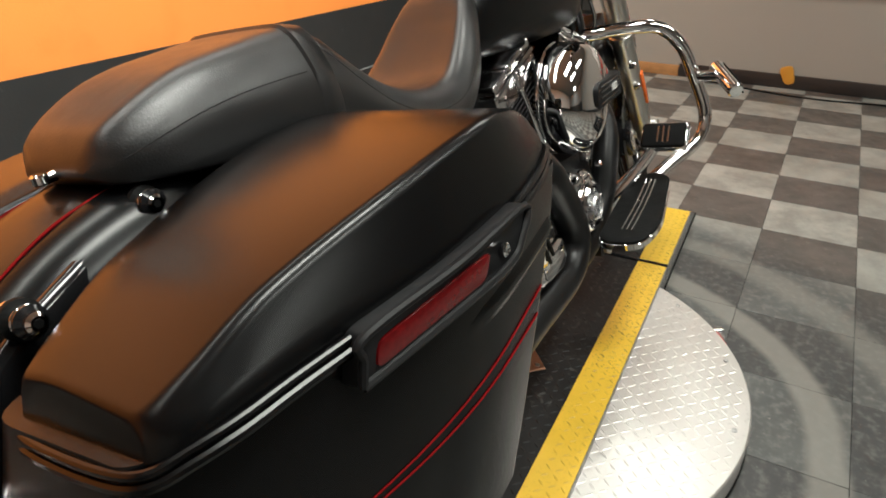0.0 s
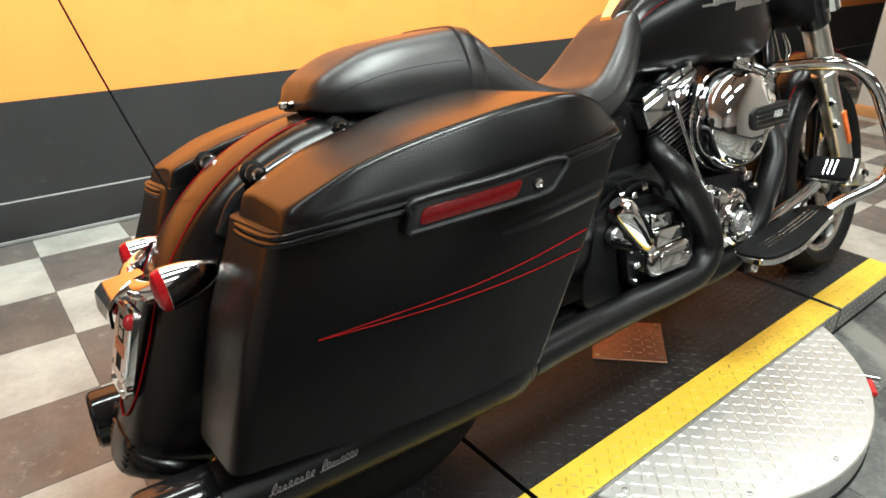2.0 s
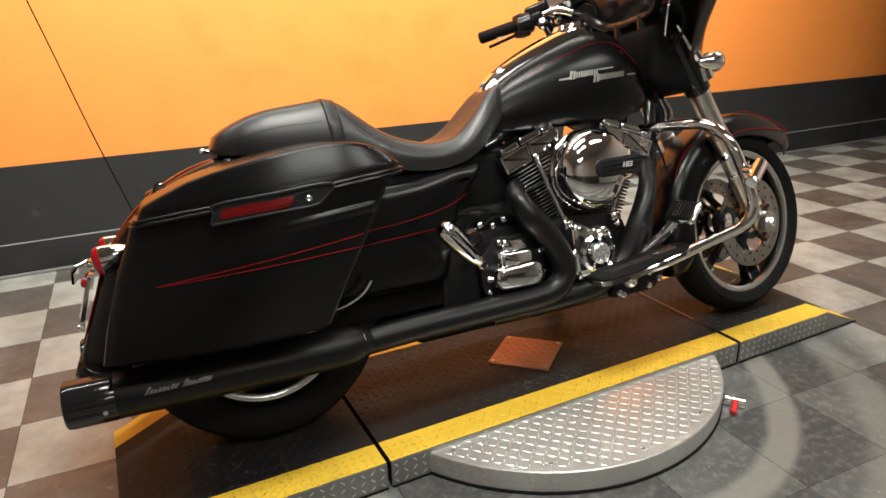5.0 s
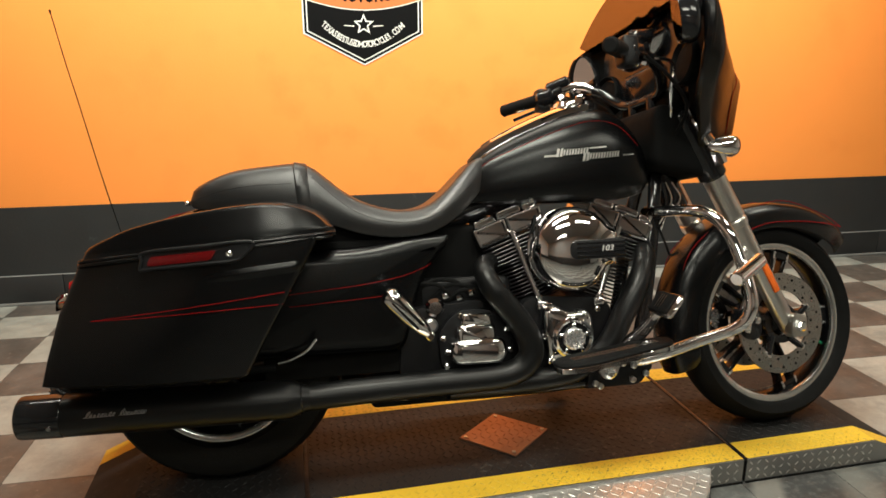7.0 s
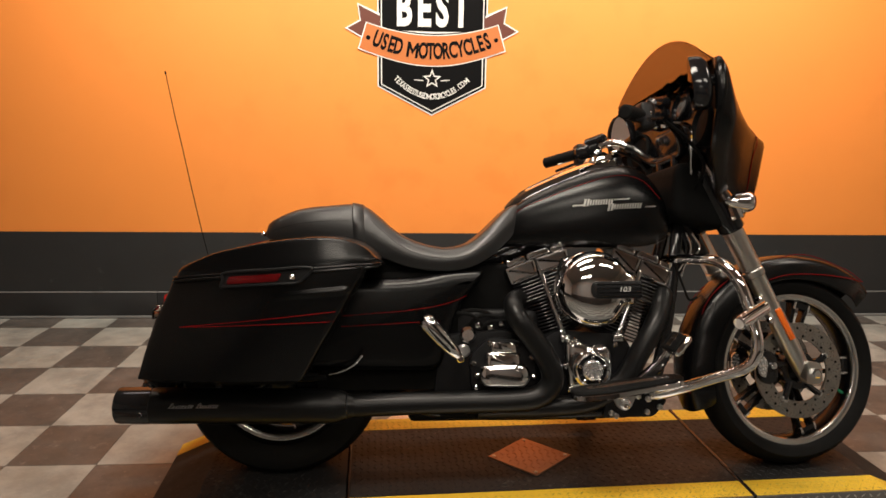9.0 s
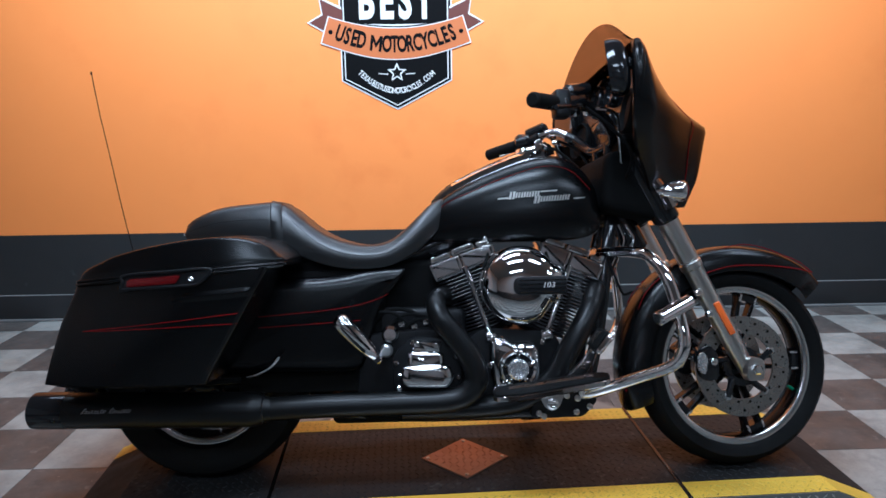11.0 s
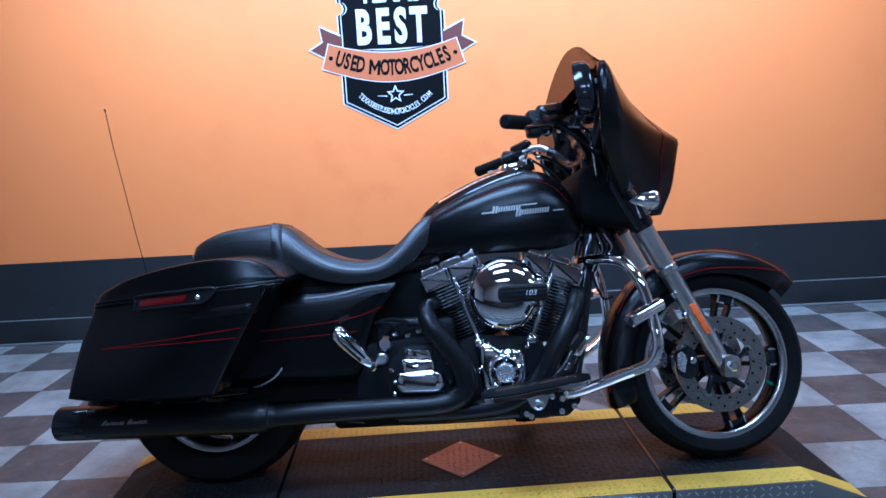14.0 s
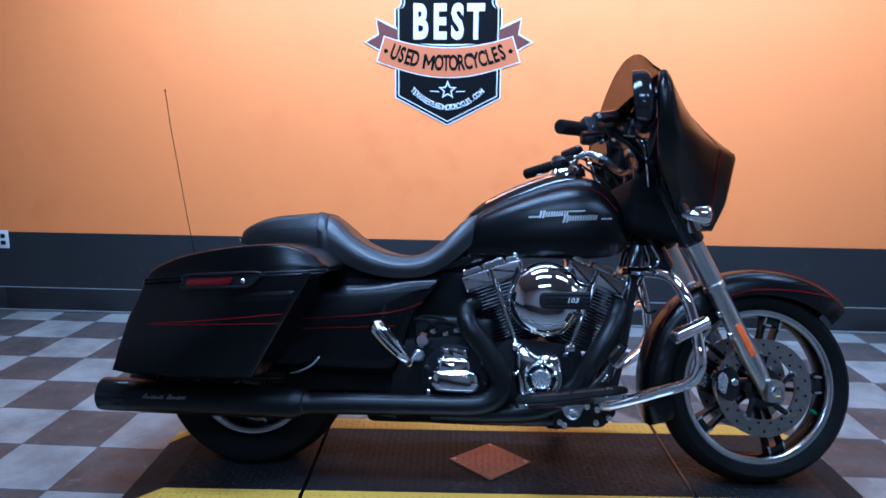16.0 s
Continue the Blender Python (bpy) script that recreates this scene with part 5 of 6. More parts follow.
for a, b, nm in (((0.072, -0.205, 0.435), (0.0, -0.165, 0.645), "rear_pushrod"), ((0.240, -0.205, 0.430), (0.322, -0.165, 0.640), "front_pushrod")):
    pr = P("pushrod_tube", rod(a, b, 0.0075, 14), CHROME, "chrome pushrod tube")
    P("tappet_block", box(a[0] - 0.017, a[0] + 0.017, -0.228, -0.17, 0.418, 0.445, 0.007, 3), CHROME, "chrome tappet block", pr)
    P("tube_collar", rod(Vector(a), Vector(a).lerp(Vector(b), 0.10), 0.012, 14), CHROME, "", pr)

# air cleaner
AC = Vector((0.163, 0, 0.584))
o = [(AC.x + 0.119 * math.cos(radians(a)), AC.z + 0.120 * math.sin(radians(a))) for a in range(34, 303, 8)]
o += [(0.238, 0.503), (0.247, 0.514), (0.252, 0.526), (0.262, 0.534), (0.276, 0.537), (0.290, 0.537), (0.290, 0.585), (0.290, 0.632), (0.282, 0.640), (0.272, 0.643)]
rings = []
for k, d in ((0.96, 0.0), (1.0, 0.012), (1.0, 0.045), (0.985, 0.066), (0.95, 0.083), (0.88, 0.098), (0.76, 0.109), (0.6, 0.116), (0.4, 0.121), (0.15, 0.123)):
    rings.append([Vector((AC.x + 0.02 * (1 - k) + (x - AC.x) * k, -0.18 - d * 0.88, AC.z + (z - AC.z) * k)) for x, z in o])
ac = P("air_cleaner", skin(rings), CHROME, "round chrome air cleaner cover", smooth=60)
P("cleaner_backplate", lathe([(0.118, 0), (0.120, 0.012), (0.114, 0.018)], 44, at(Vector((AC.x, -0.165, AC.z)))), CHROME, "", ac)
ins = P("cleaner_insert", slab(rounded([(0.136, 0.560), (0.2915, 0.560), (0.2915, 0.613), (0.136, 0.613)], [0.024, 0.003, 0.003, 0.024], 6), 0.030, flank(-0.264), 0.004), PLASTIC, "ribbed black insert", ac)
for k in range(4):
    P("rib", box(0.152, 0.291, -0.2960, -0.2930, 0.5665 + 0.0115 * k, 0.5715 + 0.0115 * k, 0.0012, 1), GLOSS, "", ins)
P("number_mark", text_mesh("103", 0.022, 0.0012, Matrix.Translation((0.218, -0.2958, 0.581)) @ flank(0) @ Matrix(((1.15, 0.25, 0, 0), (0, 1, 0, 0), (0, 0, 1, 0), (0, 0, 0, 1)))), WHITE, "white number", ins, smooth=0)

# gearbox end cover
o = rounded([(-0.202, 0.310), (-0.186, 0.290), (-0.060, 0.286), (-0.040, 0.314), (-0.050, 0.352), (-0.070, 0.362), (-0.196, 0.356)], 0.014, 4)
tc = domed(o, (-0.12, 0.325), -0.222, ((1, 0), (1, 0.026), (0.985, 0.034), (0.95, 0.040), (0.85, 0.046), (0.6, 0.049)), "gearbox_cover", "chrome gearbox end cover")
o = rounded([(-0.184, 0.330), (-0.068, 0.328), (-0.072, 0.394), (-0.178, 0.398)], 0.010, 4)
domed(o, (-0.124, 0.365), -0.222, ((1, 0), (1, 0.020), (0.97, 0.028), (0.9, 0.034), (0.75, 0.038)), "cover_step", "", tc)
o = rounded([(-0.170, 0.380), (-0.078, 0.378), (-0.084, 0.424), (-0.160, 0.428)], 0.010, 4)
domed(o, (-0.122, 0.402), -0.222, ((1, 0), (1, 0.012), (0.96, 0.020), (0.85, 0.024)), "cover_step", "", tc)
P("cover_inset", slab(rounded([(-0.172, 0.312), (-0.158, 0.300), (-0.084, 0.298), (-0.070, 0.312), (-0.074, 0.336), (-0.088, 0.344), (-0.160, 0.346), (-0.172, 0.336)], 0.005, 3), 0.003, flank(-0.2695), 0.001), DIM_CHROME, "faceted inset", tc)
P("cover_flange", slab(rounded([(-0.222, 0.268), (-0.04, 0.262), (-0.015, 0.31), (-0.03, 0.40), (-0.075, 0.432), (-0.17, 0.437), (-0.228, 0.38)], 0.03, 5), 0.028, flank(-0.196), 0.005), ENGINE_BLACK, "", tc)
for x, z in ((-0.164, 0.420), (-0.086, 0.414), (-0.216, 0.359), (-0.205, 0.320), (-0.208, 0.283), (-0.028, 0.314), (-0.035, 0.375), (-0.055, 0.275)):
    P("cover_bolt", lathe([(0.0085, 0), (0.0085, 0.010), (0.005, 0.013)], 10, at(Vector((x, -0.222, z)))), CHROME, "", tc)
P("starter_cap", lathe([(0.026, 0), (0.026, 0.025), (0.018, 0.034)], 20, at(Vector((-0.232, -0.19, 0.445)))), CHROME, "round chrome cap", tc)
P("oil_cap", lathe([(0.020, 0), (0.020, 0.025), (0.014, 0.030)], 18, at(Vector((-0.245, -0.19, 0.395)))), DULL_METAL, "", tc)

# passenger peg, floorboard, pedal, guard, stand
def foot_gear(sg):
    def V(x, y, z):
        return Vector((x, sg * y, z))
    peg = P("passenger_peg", tube([V(-0.372, 0.325, 0.512), V(-0.352, 0.33, 0.488), V(-0.305, 0.322, 0.435), V(-0.262, 0.308, 0.388)], 0.020, 16, 6, radii=[(0, 0.014), (0.12, 0.024), (0.45, 0.027), (0.85, 0.019), (1, 0.010)]), CHROME, "folded chrome passenger footpeg")
    for k in (-0.007, 0.007):
        P("peg_rubber", tube([V(-0.352 + k, 0.3535, 0.490 + k * 0.6), V(-0.318 + k, 0.3515, 0.451 + k * 0.6), V(-0.288 + k, 0.3425, 0.417 + k * 0.6)], 0.0035, 8, 0), RUBBER, "", peg)
    P("peg_clevis", rod(V(-0.262, 0.22, 0.388), V(-0.262, 0.322, 0.388), 0.012, 14), CHROME, "", peg)
    rings = []
    for h, g in ((0.0, 0.012), (0.006, 0.0), (0.018, 0.0), (0.022, 0.004)):
        o = rounded([(0.065 + g, 0.285 + g), (0.345 - g, 0.275 + g), (0.405 - g, 0.305), (0.395 - g, 0.370 - g), (0.16, 0.405 - g), (0.065 + g, 0.385 - g)], 0.04, 6)
        rings.append([V(p.x, p.y, 0.265 + h + (p.x - 0.07) * 0.12) for p in o])
    board = P("floorboard", skin(rings), CHROME, "chrome-rimmed rider floorboard with a ribbed black pad")
    rings = []
    for h, g in ((0.019, 0.001), (0.025, 0.001), (0.029, 0.005), (0.030, 0.014)):
        o = rounded([(0.065 + g, 0.285 + g), (0.345 - g, 0.275 + g), (0.405 - g, 0.305), (0.395 - g, 0.370 - g), (0.16, 0.405 - g), (0.065 + g, 0.385 - g)], 0.04, 6)
        rings.append([V(p.x, p.y, 0.265 + h + (p.x - 0.07) * 0.12) for p in o])
    P("pad", skin(rings), RUBBER, "black rubber pad", board)
    for k in range(3):
        P("pad_inlay", tube([V(0.11, 0.330 + 0.011 * k, 0.3002), V(0.24, 0.328 + 0.011 * k, 0.3158), V(0.355, 0.320 + 0.011 * k, 0.3296)], 0.0020, 6, 3), CHROME, "", board)
    P("board_bracket", slab(rounded([(0.205, 0.262), (0.285, 0.268), (0.265, 0.222), (0.245, 0.212), (0.225, 0.222)], 0.014, 4), 0.012, flank(sg * 0.262 + 0.006), 0.003), DULL_METAL, "grey steel board bracket", board)
    P("pivot_bolt", lathe([(0.017, 0), (0.017, 0.008), (0.011, 0.012), (0.007, 0.010)], 16, at(V(0.245, 0.268, 0.236), TO_RIGHT if sg < 0 else Matrix.Rotation(radians(-90), 4, "X"))), CHROME, "", board)
    for x, z in ((0.207, 0.205), (0.221, 0.196), (0.318, 0.207), (0.322, 0.247), (0.358, 0.222), (0.290, 0.256), (0.335, 0.262)):
        P("bracket_bolt", lathe([(0.009, 0), (0.009, 0.010), (0.005, 0.013)], 10, at(V(x, 0.252, z), TO_RIGHT if sg < 0 else Matrix.Rotation(radians(-90), 4, "X"))), DULL_METAL, "", board)
    P("bracket_plate", slab(rounded([(0.18, 0.19), (0.34, 0.19), (0.385, 0.24), (0.36, 0.272), (0.20, 0.268)], 0.016, 4), 0.02, flank(sg * 0.243 + 0.010), 0.004), ENGINE_BLACK, "", board)
    g = P("engine_guard", tube([V(0.43, 0.05, 0.674), V(0.45, 0.16, 0.676), V(0.49, 0.27, 0.677), V(0.525, 0.325, 0.664), V(0.552, 0.368, 0.614), V(0.572, 0.39, 0.54), V(0.585, 0.412, 0.45), V(0.580, 0.412, 0.40), V(0.555, 0.395, 0.362), V(0.48, 0.335, 0.32), V(0.36, 0.26, 0.262), V(0.30, 0.18, 0.235)], 0.0165, 18, 8), CHROME, "chrome engine guard bar")
    gp = P("guard_peg", rod(V(0.484, 0.506, 0.506), V(0.592, 0.442, 0.545), 0.019, 18, 0.004), CHROME, "chrome highway peg on the guard", g)
    P("peg_clamp", rod(V(0.575, 0.395, 0.530), V(0.555, 0.460, 0.531), 0.013, 14), CHROME, "", g)
    for k in range(3):
        P("peg_groove", tube([V(0.494, 0.5185 - 0.003 * k, 0.500 + 0.012 * k), V(0.580, 0.4675 - 0.003 * k, 0.532 + 0.012 * k)], 0.0022, 6, 0), RUBBER, "", gp)
    return board


foot_gear(-1)
foot_gear(1)
pedal = P("brake_pedal", tube([(0.24, -0.225, 0.255), (0.295, -0.25, 0.30), (0.335, -0.30, 0.355), (0.358, -0.345, 0.412)], 0.017, 14, 6, radii=[(0, 0.020), (0.5, 0.019), (1, 0.013)]), CHROME, "chrome brake pedal")
m = Matrix.Translation((0.366, -0.366, 0.434)) @ Matrix.Rotation(radians(-52), 4, "Y")
b = box(-0.036, 0.036, -0.056, 0.056, -0.014, 0.008, 0.012, 3)
bmesh.ops.transform(b, matrix=m, verts=b.verts)
P("pedal_pad_rim", b, CHROME, "chrome pedal rim", pedal)
b = box(-0.030, 0.030, -0.050, 0.050, 0.004, 0.014, 0.006, 3)
bmesh.ops.transform(b, matrix=m, verts=b.verts)
P("pedal_pad", b, RUBBER, "black pedal pad", pedal)
for k in (-1, 0, 1):
    b = box(-0.02, 0.02, 0.012 * k - 0.0022, 0.012 * k + 0.0022, 0.0155, 0.0178, 0.001, 1)
    bmesh.ops.transform(b, matrix=m, verts=b.verts)
    P("pad_inlay", b, CHROME, "", pedal)
st = P("kick_stand", tube([(0.18, 0.16, 0.22), (0.22, 0.26, 0.13), (0.235, 0.335, 0.085)], 0.016, 12, 6), GLOSS, "black side stand")
P("stand_foot", box(0.20, 0.275, 0.318, 0.352, 0.074, 0.092, 0.006), GLOSS, "", st)

# frame
fr = P("frame", tube([(0.47, -0.035, 0.80), (0.445, -0.10, 0.68), (0.42, -0.13, 0.52), (0.39, -0.14, 0.36), (0.35, -0.14, 0.24), (0.25, -0.14, 0.195), (-0.2, -0.14, 0.19), (-0.5, -0.14, 0.22)], 0.021, 14, 8), GLOSS, "black tubular frame")
P("frame_rail", tube([(0.47, 0.035, 0.80), (0.445, 0.10, 0.68), (0.42, 0.13, 0.52), (0.39, 0.14, 0.36), (0.35, 0.14, 0.24), (0.25, 0.14, 0.195), (-0.2, 0.14, 0.19), (-0.5, 0.14, 0.22)], 0.021, 14, 8), GLOSS, "", fr)
P("backbone", tube([(0.50, 0, 0.80), (0.3, 0, 0.78), (0.0, 0, 0.74), (-0.2, 0, 0.66), (-0.35, 0, 0.50), (-0.36, 0, 0.3)], 0.04, 14, 6), GLOSS, "", fr)
P("steering_head", rod(AXIS_P - AXIS_D * 0.14, AXIS_P + AXIS_D * 0.09, 0.04, 20), GLOSS, "", fr)
P("belly_pan", box(-0.42, 0.30, -0.13, 0.13, 0.165, 0.24, 0.02, 3), MATT, "", fr)
P("rear_frame", box(-0.78, -0.25, -0.13, 0.13, 0.42, 0.70, 0.03, 3), MATT, "", fr)
# Black panels and a block, added only to close see-through gaps.
for sg in (-1, 1):
    P("inner_panel", box(-0.70, -0.29, sg * 0.155 - 0.008, sg * 0.155 + 0.008, 0.27, 0.64, 0.006), MATT, "", fr)
P("battery_box", box(-0.30, -0.03, -0.085, 0.085, 0.50, 0.665, 0.02, 3), MATT, "", fr)
P("swingarm", merge(*[tube([(-0.30, sg * 0.13, 0.33), (-0.55, sg * 0.125, 0.325), (-0.82, sg * 0.125, 0.315)], 0.026, 12, 6) for sg in (-1, 1)]), GLOSS, "black swingarm", fr)
P("bag_rail", tube([(-0.655, -0.25, 0.335), (-0.62, -0.262, 0.345), (-0.58, -0.268, 0.367), (-0.555, -0.27, 0.396)], 0.006, 12, 6), CHROME, "chrome bag guard rail", fr)
P("tank_cable", tube([(0.44, -0.13, 0.66), (0.47, -0.14, 0.58), (0.49, -0.12, 0.545), (0.52, -0.10, 0.55)], 0.004, 8, 6), RUBBER, "", fr)

# fairing: outer shell, swept round from wing to wing
shell_t = [(0.815, 0.585, 0.728, 0.12), (0.86, 0.545, 0.752, 0.155), (0.90, 0.515, 0.772, 0.195), (0.95, 0.470, 0.786, 0.255), (1.00, 0.434, 0.797, 0.322), (1.05, 0.422, 0.808, 0.366), (1.068, 0.420, 0.811, 0.376), (1.10, 0.418, 0.765, 0.389), (1.13, 0.418, 0.727, 0.393), (1.16, 0.418, 0.688, 0.393), (1.20, 0.421, 0.642, 0.386), (1.225, 0.425, 0.606, 0.372), (1.24, 0.431, 0.574, 0.352), (1.248, 0.440, 0.550, 0.325)]
PLAN = rounded([(0, -1), (0.12, -0.985), (0.36, -0.74), (0.74, -0.30), (0.99, -0.05), (0.99, 0.05), (0.74, 0.30), (0.36, 0.74), (0.12, 0.985), (0, 1)][::-1], [0, 0.12, 0.16, 0.16, 0.04, 0.04, 0.16, 0.16, 0.12, 0], 5)


def plan(a):
    """Outline of the fairing seen from above: flank, canted front, nose."""
    k = (0.5 - a / math.pi) * (len(PLAN) - 1)
    i = min(len(PLAN) - 2, max(0, int(k)))
    p = PLAN[i].lerp(PLAN[i + 1], k - i)
    return p.x, p.y


rows, N = [], 53
for i in range(28):
    z = 0.815 + (1.248 - 0.815) * i / 27
    xr, xf, w = interp(shell_t, z)
    out, inn = [], []
    for j in range(N + 1):
        a = -math.pi / 2 + math.pi * j / N
        ex, ey = plan(a)
        out.append(Vector((xr + (xf - xr) * ex, w * ey, z)))
        inn.append(Vector((xr + (xf - xr) * ex - 0.006, (w - 0.006) * ey, z)))
    rows.append(out + inn[::-1])
fa = P("fairing", skin(rows), SATIN, "satin black batwing fairing with red pinstripe", smooth=60, steer=True)
for sg in (-1, 1):
    line = []
    for z in (0.86, 0.92, 1.0, 1.06, 1.11, 1.16, 1.21, 1.24):
        xr, xf, w = interp(shell_t, z)
        ex, ey = plan(sg * radians(28))
        line.append(Vector((xr + (xf - xr) * ex + 0.001, w * ey * 1.002, z)))
    P("pinstripe", tube(line, 0.0014, 6, 6), RED_LINE, "thin red pinstripe", fa, steer=True)
for sg in (-1, 1):
    line = [Vector((interp(shell_t, z)[0] + 0.006, sg * (interp(shell_t, z)[2] - 0.016), z)) for z in (0.92, 0.97, 1.03, 1.08, 1.13, 1.18, 1.21, 1.232)]
    P("fairing_rim", tube(line, 0.018, 14, 6, radii=[(0, 0.006), (0.3, 0.012), (0.7, 0.018), (1, 0.014)]), SATIN, "rounded black rim", fa, steer=True, smooth=60)
# inner panel with pods, gauges and radio
def dash_strip(s0, s1, n):
    rows = []
    for i in range(20):
        z = 0.86 + (1.240 - 0.86) * i / 19
        xr, xf, w = interp(shell_t, z)
        rows.append([Vector((xr + 0.012 + 0.045 * (1 - s ** 4), (w - 0.012) * s, z)) for s in (s0 + (s1 - s0) * j / n for j in range(n + 1))])
    return skin(rows, False)


P("inner_fairing", dash_strip(-0.62, 0.62, 10), DASH, "black inner fairing panel", fa, steer=True, smooth=60)
for sg in (-1, 1):
    P("inner_side_panel", dash_strip(sg * 0.62, sg, 5), MATT, "matt black side panel", fa, steer=True, smooth=60)
for sg in (-1, 1):
    m = Matrix.Translation((0.462, sg * 0.215, 1.075)) @ Matrix.Rotation(radians(-80), 4, "Y") @ Matrix.Rotation(radians(sg * 8), 4, "X")
    P("speaker_pod", lathe([(0.060, -0.05), (0.066, 0.0), (0.067, 0.010), (0.062, 0.014), (0.057, 0.008), (0.054, 0.001), (0.02, 0.003)], 32, m), MATT, "round speaker pod", fa, steer=True, smooth=60)
    # oval mirror on a short stem inside the wing
    c = Vector((0.364, -0.330, 1.166)) if sg < 0 else Vector((0.425, 0.288, 1.152))
    turn = Matrix.Translation(c) @ Matrix.Rotation(sg * radians(24), 4, "Z") @ Matrix.Translation(-c)
    rings = []
    for d, k in ((-0.004, 0.93), (-0.006, 0.97), (-0.002, 1.0), (0.014, 1.0), (0.030, 0.97), (0.042, 0.84), (0.048, 0.58), (0.050, 0.25)):
        ring = []
        for q in range(28):
            a = 2 * math.pi * q / 28
            ring.append(turn @ (c + Vector((d - 0.008 * k * math.sin(a), 0.050 * k * math.cos(a) * (1 - 0.18 * math.sin(a)), 0.080 * k * math.sin(a)))))
        rings.append(ring)
    mir = P("mirror", skin(rings), GLOSS, "black oval mirror on the inner fairing", fa, steer=True, smooth=60)
    face = [turn @ (c + Vector((-0.0065 - 0.0072 * math.sin(a), 0.045 * math.cos(a) * (1 - 0.18 * math.sin(a)), 0.072 * math.sin(a)))) for a in (2 * math.pi * q / 28 for q in range(28))]
    P("mirror_glass", skin([face, [p + Vector((0.003, 0, 0)) for p in face]]), MIRROR, "grey mirror glass", mir, steer=True)
    P("mirror_stem", tube([c + Vector((0.025, 0, 0.012)), c + Vector((0.055, sg * 0.012, 0.010)), c + Vector((0.085, sg * 0.02, 0.0))], 0.016, 12, 5), GLOSS, "", mir, steer=True)
    m = Matrix.Translation((0.475, sg * 0.075, 1.175)) @ Matrix.Rotation(radians(-75), 4, "Y")
    P("gauge", lathe([(0.050, -0.03), (0.052, 0.010), (0.047, 0.014), (0.045, 0.004), (0.01, 0.004)], 30, m), GLOSS, "round black gauge", fa, steer=True)
for y in (-0.045, 0.045):
    m = Matrix.Translation((0.485, y, 1.255)) @ Matrix.Rotation(radians(-75), 4, "Y")
    P("small_gauge", lathe([(0.030, -0.03), (0.031, 0.008), (0.027, 0.010), (0.026, 0.003), (0.006, 0.003)], 24, m), GLOSS, "", fa, steer=True)
b = box(-0.02, 0.03, -0.085, 0.085, -0.055, 0.055, 0.012, 3)
bmesh.ops.transform(b, matrix=Matrix.Translation((0.480, 0, 1.055)) @ Matrix.Rotation(radians(-14), 4, "Y"), verts=b.verts)
P("inner_lower", box(0.46, 0.545, -0.14, 0.14, 0.955, 1.03, 0.03, 3), MATT, "black lower dash", fa, steer=True)
P("radio_screen", b, GLOSS, "glossy black radio screen", fa, steer=True)
# windscreen: wraps from pod to pod, highest in the middle
rows = []
for i in range(9):
    t = i / 8
    row, row2 = [], []
    for j in range(29):
        s = -1 + j / 14
        lo = Vector((0.538 - 0.085 * s * s, 0.305 * s, 1.238))
        hi = Vector((0.430 - 0.010 * s * s, 0.305 * s, 1.388 - 0.126 * abs(s) ** 2.0))
        p = lo.lerp(hi, t) + Vector((0.012 * math.sin(t * math.pi), 0, 0))
        row.append(p)
        row2.append(p + Vector((0.003, 0, 0.002)))
    rows.append(row + row2[::-1])
P("windscreen", skin(rows), SMOKED, "short dark smoked windscreen", fa, steer=True, smooth=60)
# lower fairing
P("fork_shroud", slab(rounded([(0.40, 0.80), (0.60, 0.76), (0.62, 0.86), (0.53, 0.98), (0.42, 0.98)], 0.04, 5), 0.26, flank(0.13), 0.03, 4), MATT, "black fork shroud", steer=True)
for sg in (-1, 1):
    m = Matrix.Translation((0.614, sg * 0.165, 0.848)) @ Matrix.Rotation(radians(90), 4, "Y")
    s_ = P("front_turn_signal", lathe([(0.004, -0.058), (0.015, -0.048), (0.026, -0.02), (0.032, 0.008), (0.033, 0.022), (0.031, 0.026)], 24, m), CHROME, "chrome bullet turn signal", steer=True)
    P("lens", lathe([(0.031, 0.025), (0.028, 0.033), (0.015, 0.039), (0.003, 0.040)], 24, m), RED_LENS, "", s_, steer=True)
    P("signal_bracket", tube([(0.502, sg * 0.150, 0.967), (0.540, sg * 0.156, 0.905), (0.582, sg * 0.158, 0.845), (0.605, sg * 0.155, 0.800)], 0.015, 10, 6, radii=[(0, 0.008), (0.5, 0.015), (1, 0.022)]), CHROME, "chrome signal bracket", s_, steer=True)

# handlebar
hb = P("handlebar", tube([(0.163, -0.36, 1.060), (0.236, -0.290, 1.074), (0.30, -0.245, 1.092), (0.39, -0.19, 1.066), (0.455, -0.10, 1.02), (0.46, 0, 1.01), (0.455, 0.10, 1.02), (0.43, 0.18, 1.075), (0.365, 0.235, 1.115), (0.28, 0.30, 1.088), (0.203, 0.377, 1.067)], 0.0145, 16, 8), CHROME, "chrome handlebar", steer=True)
